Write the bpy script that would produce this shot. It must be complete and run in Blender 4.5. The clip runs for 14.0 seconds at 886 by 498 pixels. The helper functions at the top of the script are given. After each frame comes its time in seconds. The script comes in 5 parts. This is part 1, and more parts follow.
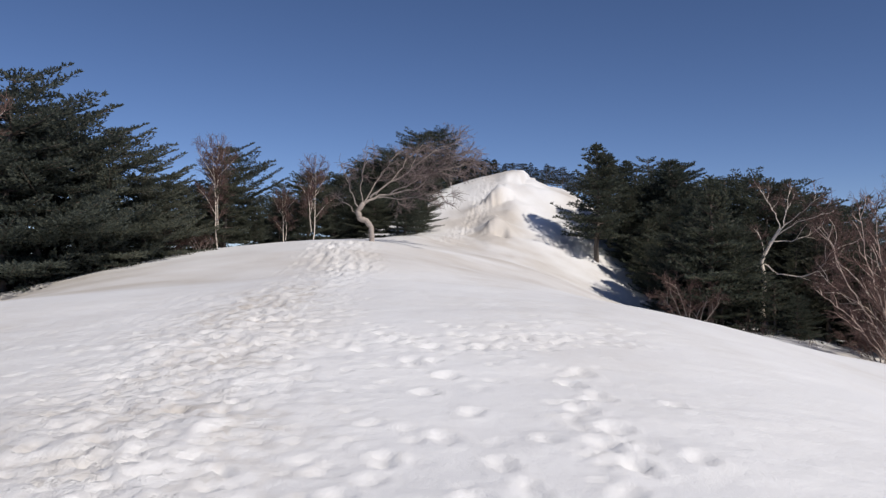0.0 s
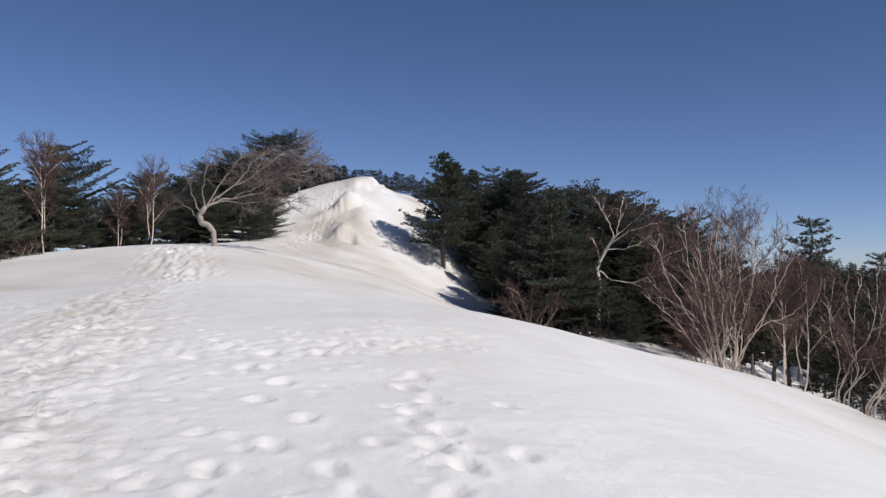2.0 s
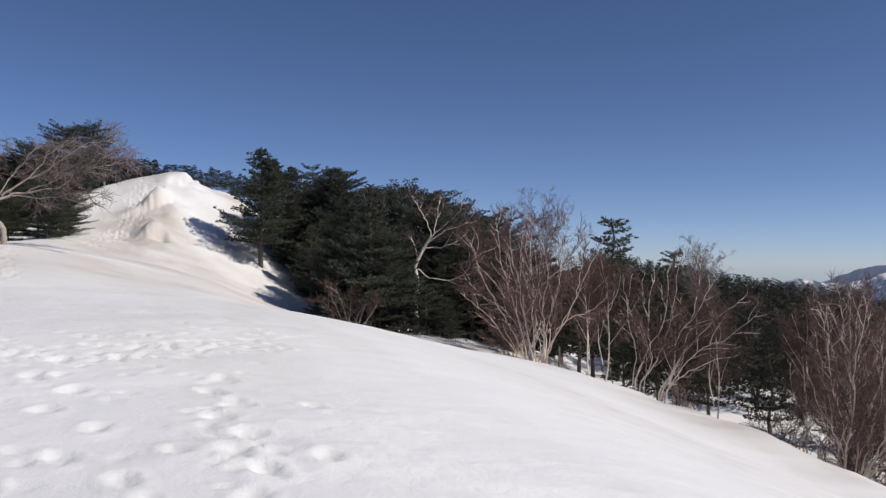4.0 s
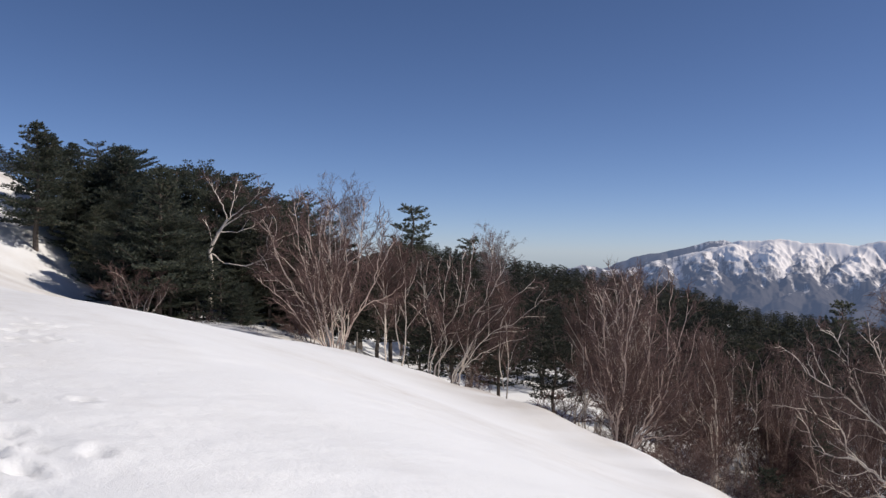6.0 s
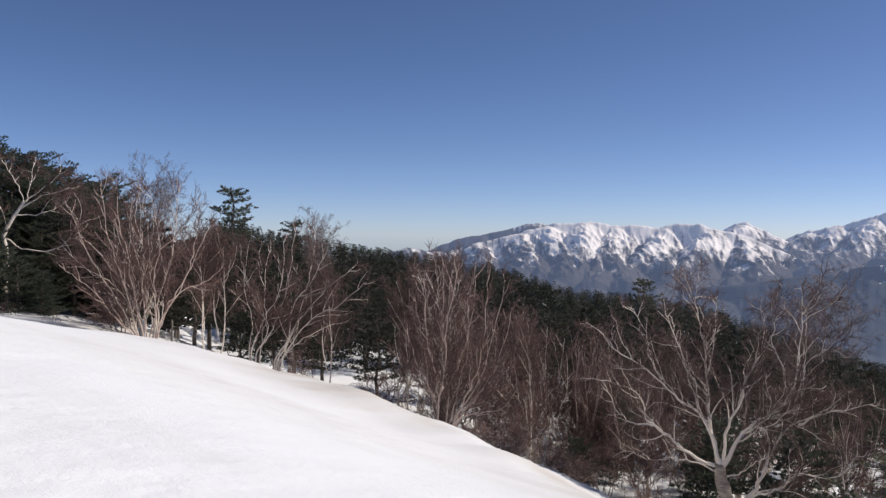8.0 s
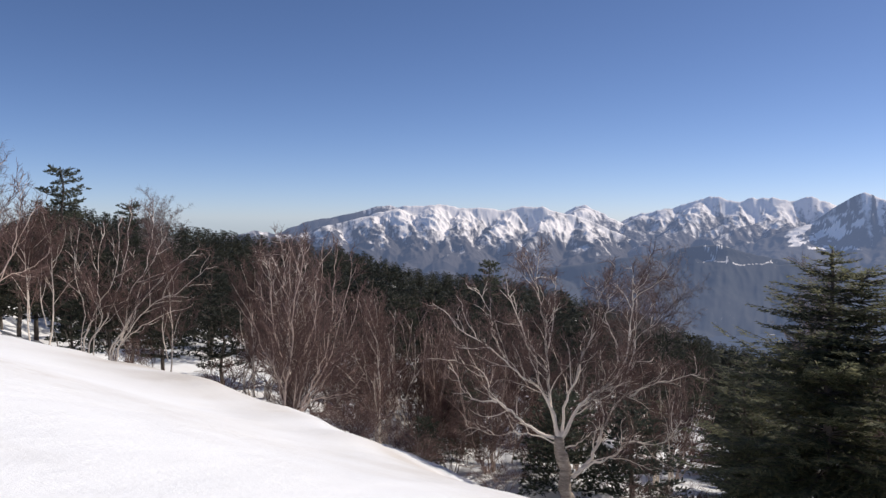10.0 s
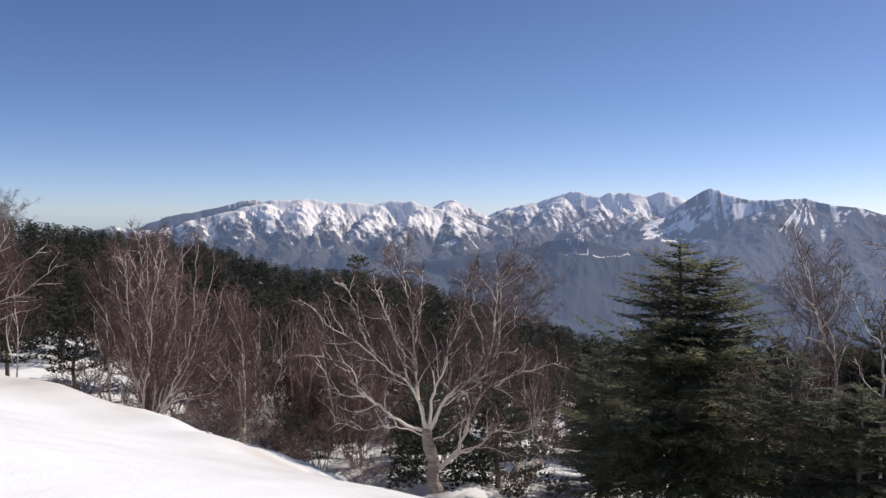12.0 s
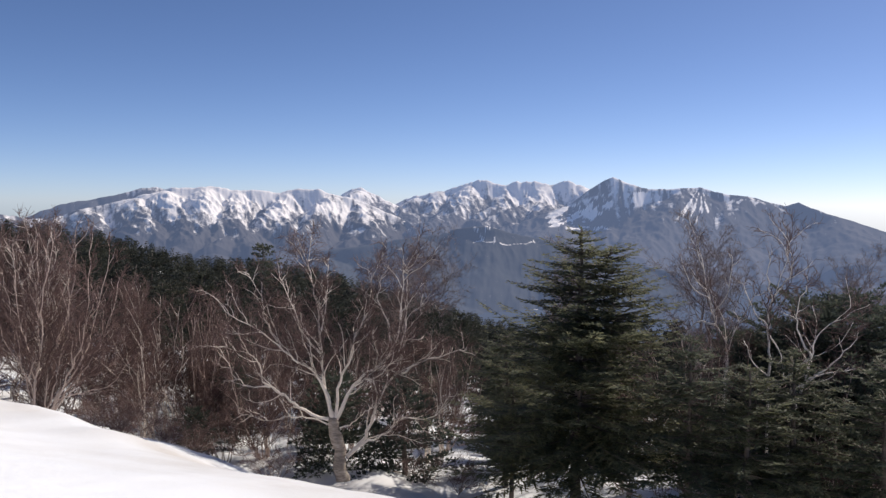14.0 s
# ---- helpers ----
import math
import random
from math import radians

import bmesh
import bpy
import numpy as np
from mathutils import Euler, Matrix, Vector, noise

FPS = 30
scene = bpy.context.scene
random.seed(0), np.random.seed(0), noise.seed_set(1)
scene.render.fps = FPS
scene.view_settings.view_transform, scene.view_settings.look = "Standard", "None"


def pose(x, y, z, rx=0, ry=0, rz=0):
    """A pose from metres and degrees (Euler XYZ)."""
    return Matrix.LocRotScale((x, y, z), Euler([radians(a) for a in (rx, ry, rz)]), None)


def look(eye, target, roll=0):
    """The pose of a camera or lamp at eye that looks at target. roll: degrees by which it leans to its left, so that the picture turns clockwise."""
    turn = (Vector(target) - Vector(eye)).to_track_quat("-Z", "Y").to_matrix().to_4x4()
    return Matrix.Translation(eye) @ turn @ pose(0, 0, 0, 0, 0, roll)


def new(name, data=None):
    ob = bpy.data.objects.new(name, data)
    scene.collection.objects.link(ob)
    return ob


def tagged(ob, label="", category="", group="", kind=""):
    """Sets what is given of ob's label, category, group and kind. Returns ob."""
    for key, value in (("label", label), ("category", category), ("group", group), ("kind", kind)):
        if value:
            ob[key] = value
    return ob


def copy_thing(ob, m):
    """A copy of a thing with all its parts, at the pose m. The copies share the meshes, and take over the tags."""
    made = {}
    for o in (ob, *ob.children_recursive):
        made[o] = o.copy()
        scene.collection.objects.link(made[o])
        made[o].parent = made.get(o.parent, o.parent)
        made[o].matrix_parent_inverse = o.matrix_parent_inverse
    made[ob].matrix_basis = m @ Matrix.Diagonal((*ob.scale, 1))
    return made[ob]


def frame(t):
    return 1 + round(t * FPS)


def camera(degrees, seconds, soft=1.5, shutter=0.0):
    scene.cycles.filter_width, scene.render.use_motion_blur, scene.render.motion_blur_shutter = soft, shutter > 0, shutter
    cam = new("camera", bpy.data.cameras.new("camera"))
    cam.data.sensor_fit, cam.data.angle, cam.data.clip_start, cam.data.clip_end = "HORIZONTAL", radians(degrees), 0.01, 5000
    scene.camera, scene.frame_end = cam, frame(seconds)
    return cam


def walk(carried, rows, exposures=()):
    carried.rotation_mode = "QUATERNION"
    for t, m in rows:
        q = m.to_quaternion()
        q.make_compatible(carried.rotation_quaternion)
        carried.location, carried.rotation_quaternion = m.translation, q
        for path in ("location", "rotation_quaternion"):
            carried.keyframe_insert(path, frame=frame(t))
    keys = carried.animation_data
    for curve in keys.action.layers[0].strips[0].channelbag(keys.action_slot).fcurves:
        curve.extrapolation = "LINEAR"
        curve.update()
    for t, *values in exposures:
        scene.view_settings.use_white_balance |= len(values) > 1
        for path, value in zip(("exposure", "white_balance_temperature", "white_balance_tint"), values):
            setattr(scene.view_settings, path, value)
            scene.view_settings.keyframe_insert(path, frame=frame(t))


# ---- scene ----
cam = camera(56.2, 14.0, soft=1.4)
EYE = 1.55  # height of the carried camera over the snow
# seconds, x, y, z (from the first eye), yaw, pitch, roll: a slow turn on the spot
ROWS = [
    (0.0, 0.000, 0.000, 0.000, 0.00, 0.49, -0.27),
    (0.5, 0.027, -0.004, -0.006, -2.09, 0.70, -0.49),
    (1.0, 0.055, -0.009, -0.010, -4.64, 0.83, -0.59),
    (1.5, 0.084, -0.016, -0.013, -7.16, 0.94, -0.50),
    (2.0, 0.112, -0.023, -0.015, -10.28, 1.02, -0.48),
    (4.5, 0.245, -0.073, -0.012, -25.83, 0.87, -0.36),
    (5.0, 0.269, -0.085, -0.010, -29.34, 0.72, -0.57),
    (5.5, 0.292, -0.099, -0.007, -32.69, 0.51, -0.61),
    (6.0, 0.313, -0.113, -0.005, -36.11, 0.11, -0.73),
    (6.5, 0.333, -0.127, -0.003, -39.20, -0.28, -0.76),
    (7.0, 0.352, -0.143, -0.000, -42.24, -0.48, -0.68),
    (7.5, 0.369, -0.158, 0.002, -45.22, -0.68, -0.53),
    (8.0, 0.385, -0.174, 0.004, -48.13, -0.94, -0.48),
    (10.5, 0.444, -0.257, 0.010, -60.91, -2.12, -0.34),
    (11.0, 0.452, -0.273, 0.010, -63.31, -2.05, -0.25),
    (11.5, 0.459, -0.289, 0.009, -65.42, -2.09, -0.32),
    (12.0, 0.465, -0.304, 0.008, -67.47, -2.38, -0.33),
    (12.5, 0.470, -0.319, 0.007, -69.22, -2.56, -0.19),
    (13.0, 0.475, -0.333, 0.005, -70.77, -2.61, -0.18),
    (13.5, 0.479, -0.346, 0.002, -72.34, -2.82, -0.07),
    (14.0, 0.484, -0.359, -0.001, -73.81, -3.16, -0.41),
]
EXPOSURES = [(0.0, -0.03), (2.0, -0.03), (6.5, 0.08), (10.5, 0.27), (14.0, 0.3)]
walk(cam, [(t, pose(x, y, EYE + z, 90 + pitch, roll, yaw)) for t, x, y, z, yaw, pitch, roll in ROWS], EXPOSURES)

# ---- sky and sun ----
SUN_AZ, SUN_EL = 131.0, 41.0  # clockwise from +y, above the horizon
world = bpy.data.worlds.new("sky")
scene.world = world
world.use_nodes = True
wn = world.node_tree.nodes
sky = wn.new("ShaderNodeTexSky")
sky.sky_type = "NISHITA"
sky.sun_disc = False
sky.sun_elevation = radians(SUN_EL)
sky.sun_rotation = radians(SUN_AZ)
sky.altitude = 2000.0
sky.air_density, sky.dust_density, sky.ozone_density = 0.58, 0.95, 2.6
wn["Background"].inputs["Strength"].default_value = 0.095
deep = wn.new("ShaderNodeHueSaturation")  # the clear deep blue of high ground
deep.inputs["Saturation"].default_value = 1.08
tint = wn.new("ShaderNodeMix")
tint.data_type, tint.blend_type = "RGBA", "MULTIPLY"
tint.inputs[0].default_value = 1.0
tint.inputs[7].default_value = (1.05, 0.955, 1.0, 1.0)
world.node_tree.links.new(sky.outputs["Color"], deep.inputs["Color"])
world.node_tree.links.new(deep.outputs["Color"], tint.inputs[6])
world.node_tree.links.new(tint.outputs[2], wn["Background"].inputs["Color"])
sun_data = bpy.data.lights.new("sun", "SUN")
sun_data.energy, sun_data.angle, sun_data.color = 3.9, radians(0.53), (1.0, 0.92, 0.83)
sun = new("sun", sun_data)
sa, se = radians(SUN_AZ), radians(SUN_EL)
sun.matrix_world = look((60 * math.sin(sa), 60 * math.cos(sa), 60), (60 * math.sin(sa) - math.sin(sa) * math.cos(se), 60 * math.cos(sa) - math.cos(sa) * math.cos(se), 60 - math.sin(se)))

# ---- the shape of the land ----
def smooth(a, b, x):
    t = np.clip((x - a) / (b - a), 0.0, 1.0)
    return t * t * (3 - 2 * t)


def soft_hash(ix, iy, seed):
    n = (ix.astype(np.int64) * 374761393 + iy.astype(np.int64) * 668265263 + seed * 974634777) & 0x7FFFFFFF
    n = ((n ^ (n >> 13)) * 1274126177) & 0x7FFFFFFF
    return ((n ^ (n >> 16)) & 0xFFFF) / 65535.0


def value_noise(x, y, seed=0):
    x, y = np.asarray(x, float), np.asarray(y, float)
    ix, iy = np.floor(x), np.floor(y)
    fx, fy = x - ix, y - iy
    fx, fy = fx * fx * (3 - 2 * fx), fy * fy * (3 - 2 * fy)
    a, b = soft_hash(ix, iy, seed), soft_hash(ix + 1, iy, seed)
    c, d = soft_hash(ix, iy + 1, seed), soft_hash(ix + 1, iy + 1, seed)
    return (a + (b - a) * fx) * (1 - fy) + (c + (d - c) * fx) * fy - 0.5


def fractal(x, y, octaves=4, seed=0):
    total, gain = 0.0, 1.0
    for k in range(octaves):
        total = total + gain * value_noise(x * 2**k + 17.3 * k, y * 2**k - 9.1 * k, seed + k)
        gain *= 0.5
    return total


def perlin(x, y, seed=0):
    x, y = np.asarray(x, float), np.asarray(y, float)
    ix, iy = np.floor(x), np.floor(y)
    fx, fy = x - ix, y - iy

    def corner(dx, dy):
        a = soft_hash(ix + dx, iy + dy, seed) * 2 * np.pi
        return np.cos(a) * (fx - dx) + np.sin(a) * (fy - dy)

    u, v = fx**3 * (fx * (fx * 6 - 15) + 10), fy**3 * (fy * (fy * 6 - 15) + 10)
    top = corner(0, 0) * (1 - u) + corner(1, 0) * u
    low = corner(0, 1) * (1 - u) + corner(1, 1) * u
    return top * (1 - v) + low * v


def ridged(x, y, octaves=5, seed=0):
    """Sharp branching backs, 0 in the gullies to about 1 on the backs."""
    total, gain, weight, norm = 0.0, 1.0, 1.0, 0.0
    for k in range(octaves):
        n = (1 - np.clip(np.abs(perlin(x * 2**k + 5.2 * k, y * 2**k - 3.7 * k, seed + k)) * 1.9, 0, 1)) ** 2
        total, norm = total + gain * n * weight, norm + gain
        weight, gain = np.clip(n * 1.6, 0, 1), gain * 0.5
    return total / norm


def ridge_line(y):
    """x and z of the crest of the snow ridge at y."""
    x = 1.06 + (y - 29) * 0.22
    z = np.interp(y, [20, 26, 29, 32, 35, 37, 39, 40.5, 42, 43.5, 47, 56, 70, 90], [0.9, 1.15, 1.37, 1.75, 2.45, 3.15, 4.05, 4.9, 5.65, 5.95, 5.95, 5.9, 4.5, 3.0])
    return x, z


def wood_top(a):
    """Elevation, in degrees, of the tree tops of the wood across the dip, by azimuth."""
    return np.interp(a, [31, 33, 36, 39, 42, 44, 46, 48.5, 51.4, 53, 55.4, 57, 58.5, 60.4, 64.8, 68.2, 70.6, 76.8, 86], [1.9, 1.3, 0.24, -0.25, -0.8, -1.0, -1.28, -1.56, -2.04, -2.4, -3.05, -3.6, -3.75, -3.94, -4.4, -5.4, -5.95, -7.9, -10.0]) + 0.12


def land(x, y):
    """Height of the snow without tracks."""
    x, y = np.asarray(x, float), np.asarray(y, float)
    r = np.hypot(x, y)
    yy = np.clip(y, -60, 60)
    base = np.where(yy > 0, 0.085 * yy - 0.00033 * yy * yy, 0.085 * yy)
    xr = np.maximum(x, 0)
    bench = 23 - 6 * smooth(14, 2, y)
    near = np.minimum(xr, bench)
    drop = 0.45 * (np.sqrt(near**2 + 7.9**2) - 7.9) + 0.13 * np.maximum(xr - bench, 0)
    xl = np.maximum(-x, 0)
    drop = drop + 0.0072 * np.minimum(xl, 30) ** 2 + 0.2 * np.maximum(xl - 30, 0)
    drop = drop * (1 + 0.2 * smooth(18, 2, y))
    z = base - drop
    z = z - 1.2 * np.exp(-(((x - 8) / 4.5) ** 2) - ((y - 32) / 12) ** 2)
    z = z + 0.2 * np.exp(-(((x + 4) / 5) ** 2) - ((y - 25) / 4) ** 2)
    # saddle between the hump and the foot of the ridge
    z = z - 0.68 * np.exp(-(((y - 23.5) / np.where(y < 23.5, 6.5, 3.6)) ** 2)) * smooth(-3.0, 2.2, x) * smooth(11.0, 4.5, x)
    # rounded brow of the near field, falling off behind it
    z = z + 0.15 * np.exp(-(((x - 11.3) / 3.0) ** 2) - ((y - 3.0) / 2.6) ** 2) - 0.5 * np.exp(-(((x - 17.0) / 3.0) ** 2) - ((y - 5.0) / 4.0) ** 2)
    a = np.degrees(np.arctan2(x, y))
    edge = np.interp(a, [15, 22, 38, 47, 55, 66, 80], [17, 20, 20, 17, 14, 12, 11])
    swell = np.interp(a, [15, 22, 30, 38, 42, 47, 52, 60, 75, 85], [0, 0.10, 0.20, 0.27, 0.25, 0.31, 0.245, 0.175, 0.10, 0])
    z = z + swell * np.exp(-(((r - edge) / 2.6) ** 2))
    # behind the rounded snow hump the ground falls into the wood
    z = z - 0.16 * np.maximum(y - 26, 0) * smooth(-1.0, -7.0, x) * smooth(90, 60, y)
    # shallow trough between the near field and the hump
    z = z - 0.22 * np.exp(-(((y - 17.5 + 0.08 * x) / 2.6) ** 2)) * smooth(6, 0, x) * smooth(-16, -10, x)
    cx, cz = ridge_line(y)
    u = x - cx
    drift = cz - 0.5 * (np.sqrt(np.maximum(u, 0) ** 2 + 4.0) - 2.0)
    reach = np.where(u < 0, np.exp(-((u / 6.8) ** 2)), smooth(11.0, 4.5, u))
    z = z + np.where(drift > z, drift - z, (drift - z) * smooth(-3.0, 1.0, u)) * reach * smooth(25, 31, y) * smooth(95, 60, y)
    # wooded rise on the far side of the dip
    z = z + 3.2 * np.exp(-(((x - 58) / 30) ** 2) - ((y - 70) / 34) ** 2)
    # beyond the birches a hollow, then the wooded flank that faces it
    flank = smooth(27, 35, a) * smooth(90, 78, a)
    crest = 1.55 + 150 * np.tan(np.radians(wood_top(a))) - 5.0
    z = z - 3.0 * flank * smooth(42, 72, r) * smooth(170, 120, r)
    z = z + (crest - z) * flank * smooth(75, 150, r) * smooth(250, 175, r)
    # the mountain side falls into the valley and rises again far off
    far = np.maximum(r - 120, 0)
    valley = -330 * (1 - np.exp(-far / 600.0)) * smooth(0, 300, far) * (1 - flank * smooth(200, 160, r)) - 0.12 * np.minimum(far, 300) * (1 - flank * smooth(200, 160, r))
    z = z + valley + 120 * smooth(2600, 4200, r)
    return z

# ---- materials ----
def material(name):
    m = bpy.data.materials.new(name)
    m.use_nodes = True
    nt = m.node_tree
    return m, nt.nodes, nt.links, nt.nodes["Principled BSDF"]


def add_noise(nodes, links, scale, detail=4.0, rough=0.55, coord=None, stretch=None):
    n = nodes.new("ShaderNodeTexNoise")
    n.inputs["Scale"].default_value, n.inputs["Detail"].default_value, n.inputs["Roughness"].default_value = scale, detail, rough
    if coord is None:
        coord = nodes.new("ShaderNodeTexCoord").outputs["Object"]
    if stretch:
        mp = nodes.new("ShaderNodeMapping")
        mp.inputs["Scale"].default_value = stretch
        links.new(coord, mp.inputs["Vector"])
        coord = mp.outputs["Vector"]
    links.new(coord, n.inputs["Vector"])
    return n.outputs["Fac"]


def ramp(nodes, links, fac, stops):
    r = nodes.new("ShaderNodeValToRGB")
    while len(r.color_ramp.elements) < len(stops):
        r.color_ramp.elements.new(0.5)
    for e, (p, c) in zip(r.color_ramp.elements, stops):
        e.position, e.color = p, (*c, 1.0) if len(c) == 3 else c
    links.new(fac, r.inputs["Fac"])
    return r.outputs["Color"]


def mixed(nodes, links, fac, a, b, kind="MIX"):
    m = nodes.new("ShaderNodeMix")
    m.data_type, m.blend_type = "RGBA", kind
    for socket, value in ((m.inputs[0], fac), (m.inputs[6], a), (m.inputs[7], b)):
        if isinstance(value, (int, float)):
            socket.default_value = value
        elif isinstance(value, tuple):
            socket.default_value = (*value, 1.0)
        else:
            links.new(value, socket)
    return m.outputs[2]


def add_bump(nodes, links, bsdf, height, strength, distance):
    b = nodes.new("ShaderNodeBump")
    b.inputs["Strength"].default_value, b.inputs["Distance"].default_value = strength, distance
    links.new(height, b.inputs["Height"])
    links.new(b.outputs["Normal"], bsdf.inputs["Normal"])


def snow_material():
    m, n, l, b = material("old_snow")
    co = n.new("ShaderNodeTexCoord").outputs["Object"]
    dust = ramp(n, l, add_noise(n, l, 0.16, 6, 0.6, co, (1.0, 0.45, 1.0)), [(0.46, (0, 0, 0)), (0.72, (1, 1, 1))])
    fine = ramp(n, l, add_noise(n, l, 2.2, 8, 0.7, co), [(0.35, (0.25, 0.25, 0.25)), (0.75, (1, 1, 1))])
    dirt = mixed(n, l, 1.0, dust, fine, "MULTIPLY")
    clean = mixed(n, l, add_noise(n, l, 0.7, 5, 0.6, co), (0.785, 0.798, 0.818), (0.835, 0.843, 0.848))
    at = n.new("ShaderNodeAttribute")
    at.attribute_name = "dust"
    stain = mixed(n, l, 1.0, dirt, at.outputs["Color"], "ADD")
    half = mixed(n, l, 1.0, stain, (0.75, 0.75, 0.75), "MULTIPLY")
    l.new(mixed(n, l, half, clean, (0.52, 0.475, 0.42)), b.inputs["Base Color"])
    b.inputs["Roughness"].default_value = 0.65
    b.inputs["Specular IOR Level"].default_value = 0.25
    # fine crust everywhere, crumbled plates where feet have broken it
    worn = n.new("ShaderNodeAttribute")
    worn.attribute_name = "worn"
    plate = ramp(n, l, add_noise(n, l, 3.6, 6, 0.62, co), [(0.44, (0, 0, 0)), (0.49, (0.2, 0.2, 0.2)), (0.56, (0.32, 0.32, 0.32))])
    broken = mixed(n, l, 1.0, plate, worn.outputs["Color"], "MULTIPLY")
    crust = mixed(n, l, 1.0, add_noise(n, l, 11.0, 8, 0.75, co), (0.45, 0.45, 0.45), "MULTIPLY")
    add_bump(n, l, b, mixed(n, l, 1.0, crust, broken, "ADD"), 0.45, 0.06)
    return m


def needle_material(name, dark, light, brown, thin_part=0.42):
    m, n, l, b = material(name)
    g = n.new("ShaderNodeNewGeometry")
    o = n.new("ShaderNodeObjectInfo")
    c = ramp(n, l, g.outputs["Random Per Island"], [(0.0, dark), (0.8, light), (1.0, brown)])
    c2 = mixed(n, l, add_noise(n, l, 1.3, 3), (0.65, 0.7, 0.7), (1.25, 1.2, 1.1))
    c = mixed(n, l, 1.0, c, c2, "MULTIPLY")
    tone = ramp(n, l, o.outputs["Random"], [(0.0, (0.75, 0.8, 0.8)), (1.0, (1.2, 1.15, 1.0))])
    l.new(mixed(n, l, 1.0, c, tone, "MULTIPLY"), b.inputs["Base Color"])
    b.inputs["Roughness"].default_value = 0.6
    b.inputs["Specular IOR Level"].default_value = 0.25
    thin, mix = n.new("ShaderNodeBsdfTranslucent"), n.new("ShaderNodeMixShader")
    l.new(b.inputs["Base Color"].links[0].from_socket, thin.inputs["Color"])
    mix.inputs[0].default_value = thin_part
    l.new(b.outputs[0], mix.inputs[1])
    l.new(thin.outputs[0], mix.inputs[2])
    l.new(mix.outputs[0], n["Material Output"].inputs["Surface"])
    return m


def bark_material(name, pale, grey, dark, scale=5.0, worn=0.0):
    m, n, l, b = material(name)
    co = n.new("ShaderNodeTexCoord").outputs["Object"]
    rings = add_noise(n, l, scale, 6, 0.7, co, (1.0, 1.0, 3.5))
    c = ramp(n, l, rings, [(0.28 + worn, dark), (0.39 + worn, grey), (0.54 + worn, pale)])
    c = mixed(n, l, add_noise(n, l, 1.1, 3, 0.5, co), c, grey)
    l.new(c, b.inputs["Base Color"])
    b.inputs["Roughness"].default_value = 0.75
    add_bump(n, l, b, rings, 0.5, 0.02)
    return m


def twig_material(name, a, c):
    m, n, l, b = material(name)
    g = n.new("ShaderNodeNewGeometry")
    l.new(ramp(n, l, g.outputs["Random Per Island"], [(0.0, a), (1.0, c)]), b.inputs["Base Color"])
    b.inputs["Roughness"].default_value = 0.7
    return m


SNOW = snow_material()
FIR = needle_material("fir_needles", (0.115, 0.132, 0.103), (0.208, 0.216, 0.148), (0.24, 0.225, 0.15), 0.55)
PINE = needle_material("pine_needles", (0.083, 0.099, 0.099), (0.148, 0.166, 0.147), (0.18, 0.17, 0.135), 0.5)
DARK_PINE = needle_material("dark_pine_needles", (0.062, 0.077, 0.074), (0.112, 0.128, 0.108), (0.138, 0.13, 0.10), 0.5)
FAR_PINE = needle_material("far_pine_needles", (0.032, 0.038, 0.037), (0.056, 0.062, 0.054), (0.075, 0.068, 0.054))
BIRCH = bark_material("birch_bark", (0.88, 0.80, 0.70), (0.70, 0.61, 0.52), (0.17, 0.13, 0.105))
PINK_BIRCH = bark_material("pink_birch_bark", (0.70, 0.56, 0.47), (0.50, 0.39, 0.33), (0.18, 0.115, 0.09))
GREY_BIRCH = bark_material("grey_birch_bark", (0.43, 0.375, 0.335), (0.28, 0.235, 0.205), (0.13, 0.10, 0.08))
OLD_BIRCH = bark_material("old_birch_bark", (0.74, 0.64, 0.54), (0.40, 0.335, 0.28), (0.10, 0.08, 0.065), 3.6, 0.14)
WHITE_BIRCH = bark_material("white_birch_bark", (0.92, 0.84, 0.74), (0.80, 0.70, 0.60), (0.18, 0.14, 0.11))
CONIFER_BARK = bark_material("conifer_bark", (0.16, 0.13, 0.11), (0.10, 0.08, 0.065), (0.04, 0.03, 0.025), 8.0)
TWIGS = twig_material("birch_twigs", (0.085, 0.048, 0.042), (0.19, 0.116, 0.100))
GREY_TWIGS = twig_material("grey_twigs", (0.12, 0.09, 0.088), (0.25, 0.195, 0.185))
WOOD = bark_material("weathered_wood", (0.16, 0.14, 0.12), (0.10, 0.085, 0.07), (0.05, 0.04, 0.035), 12.0)


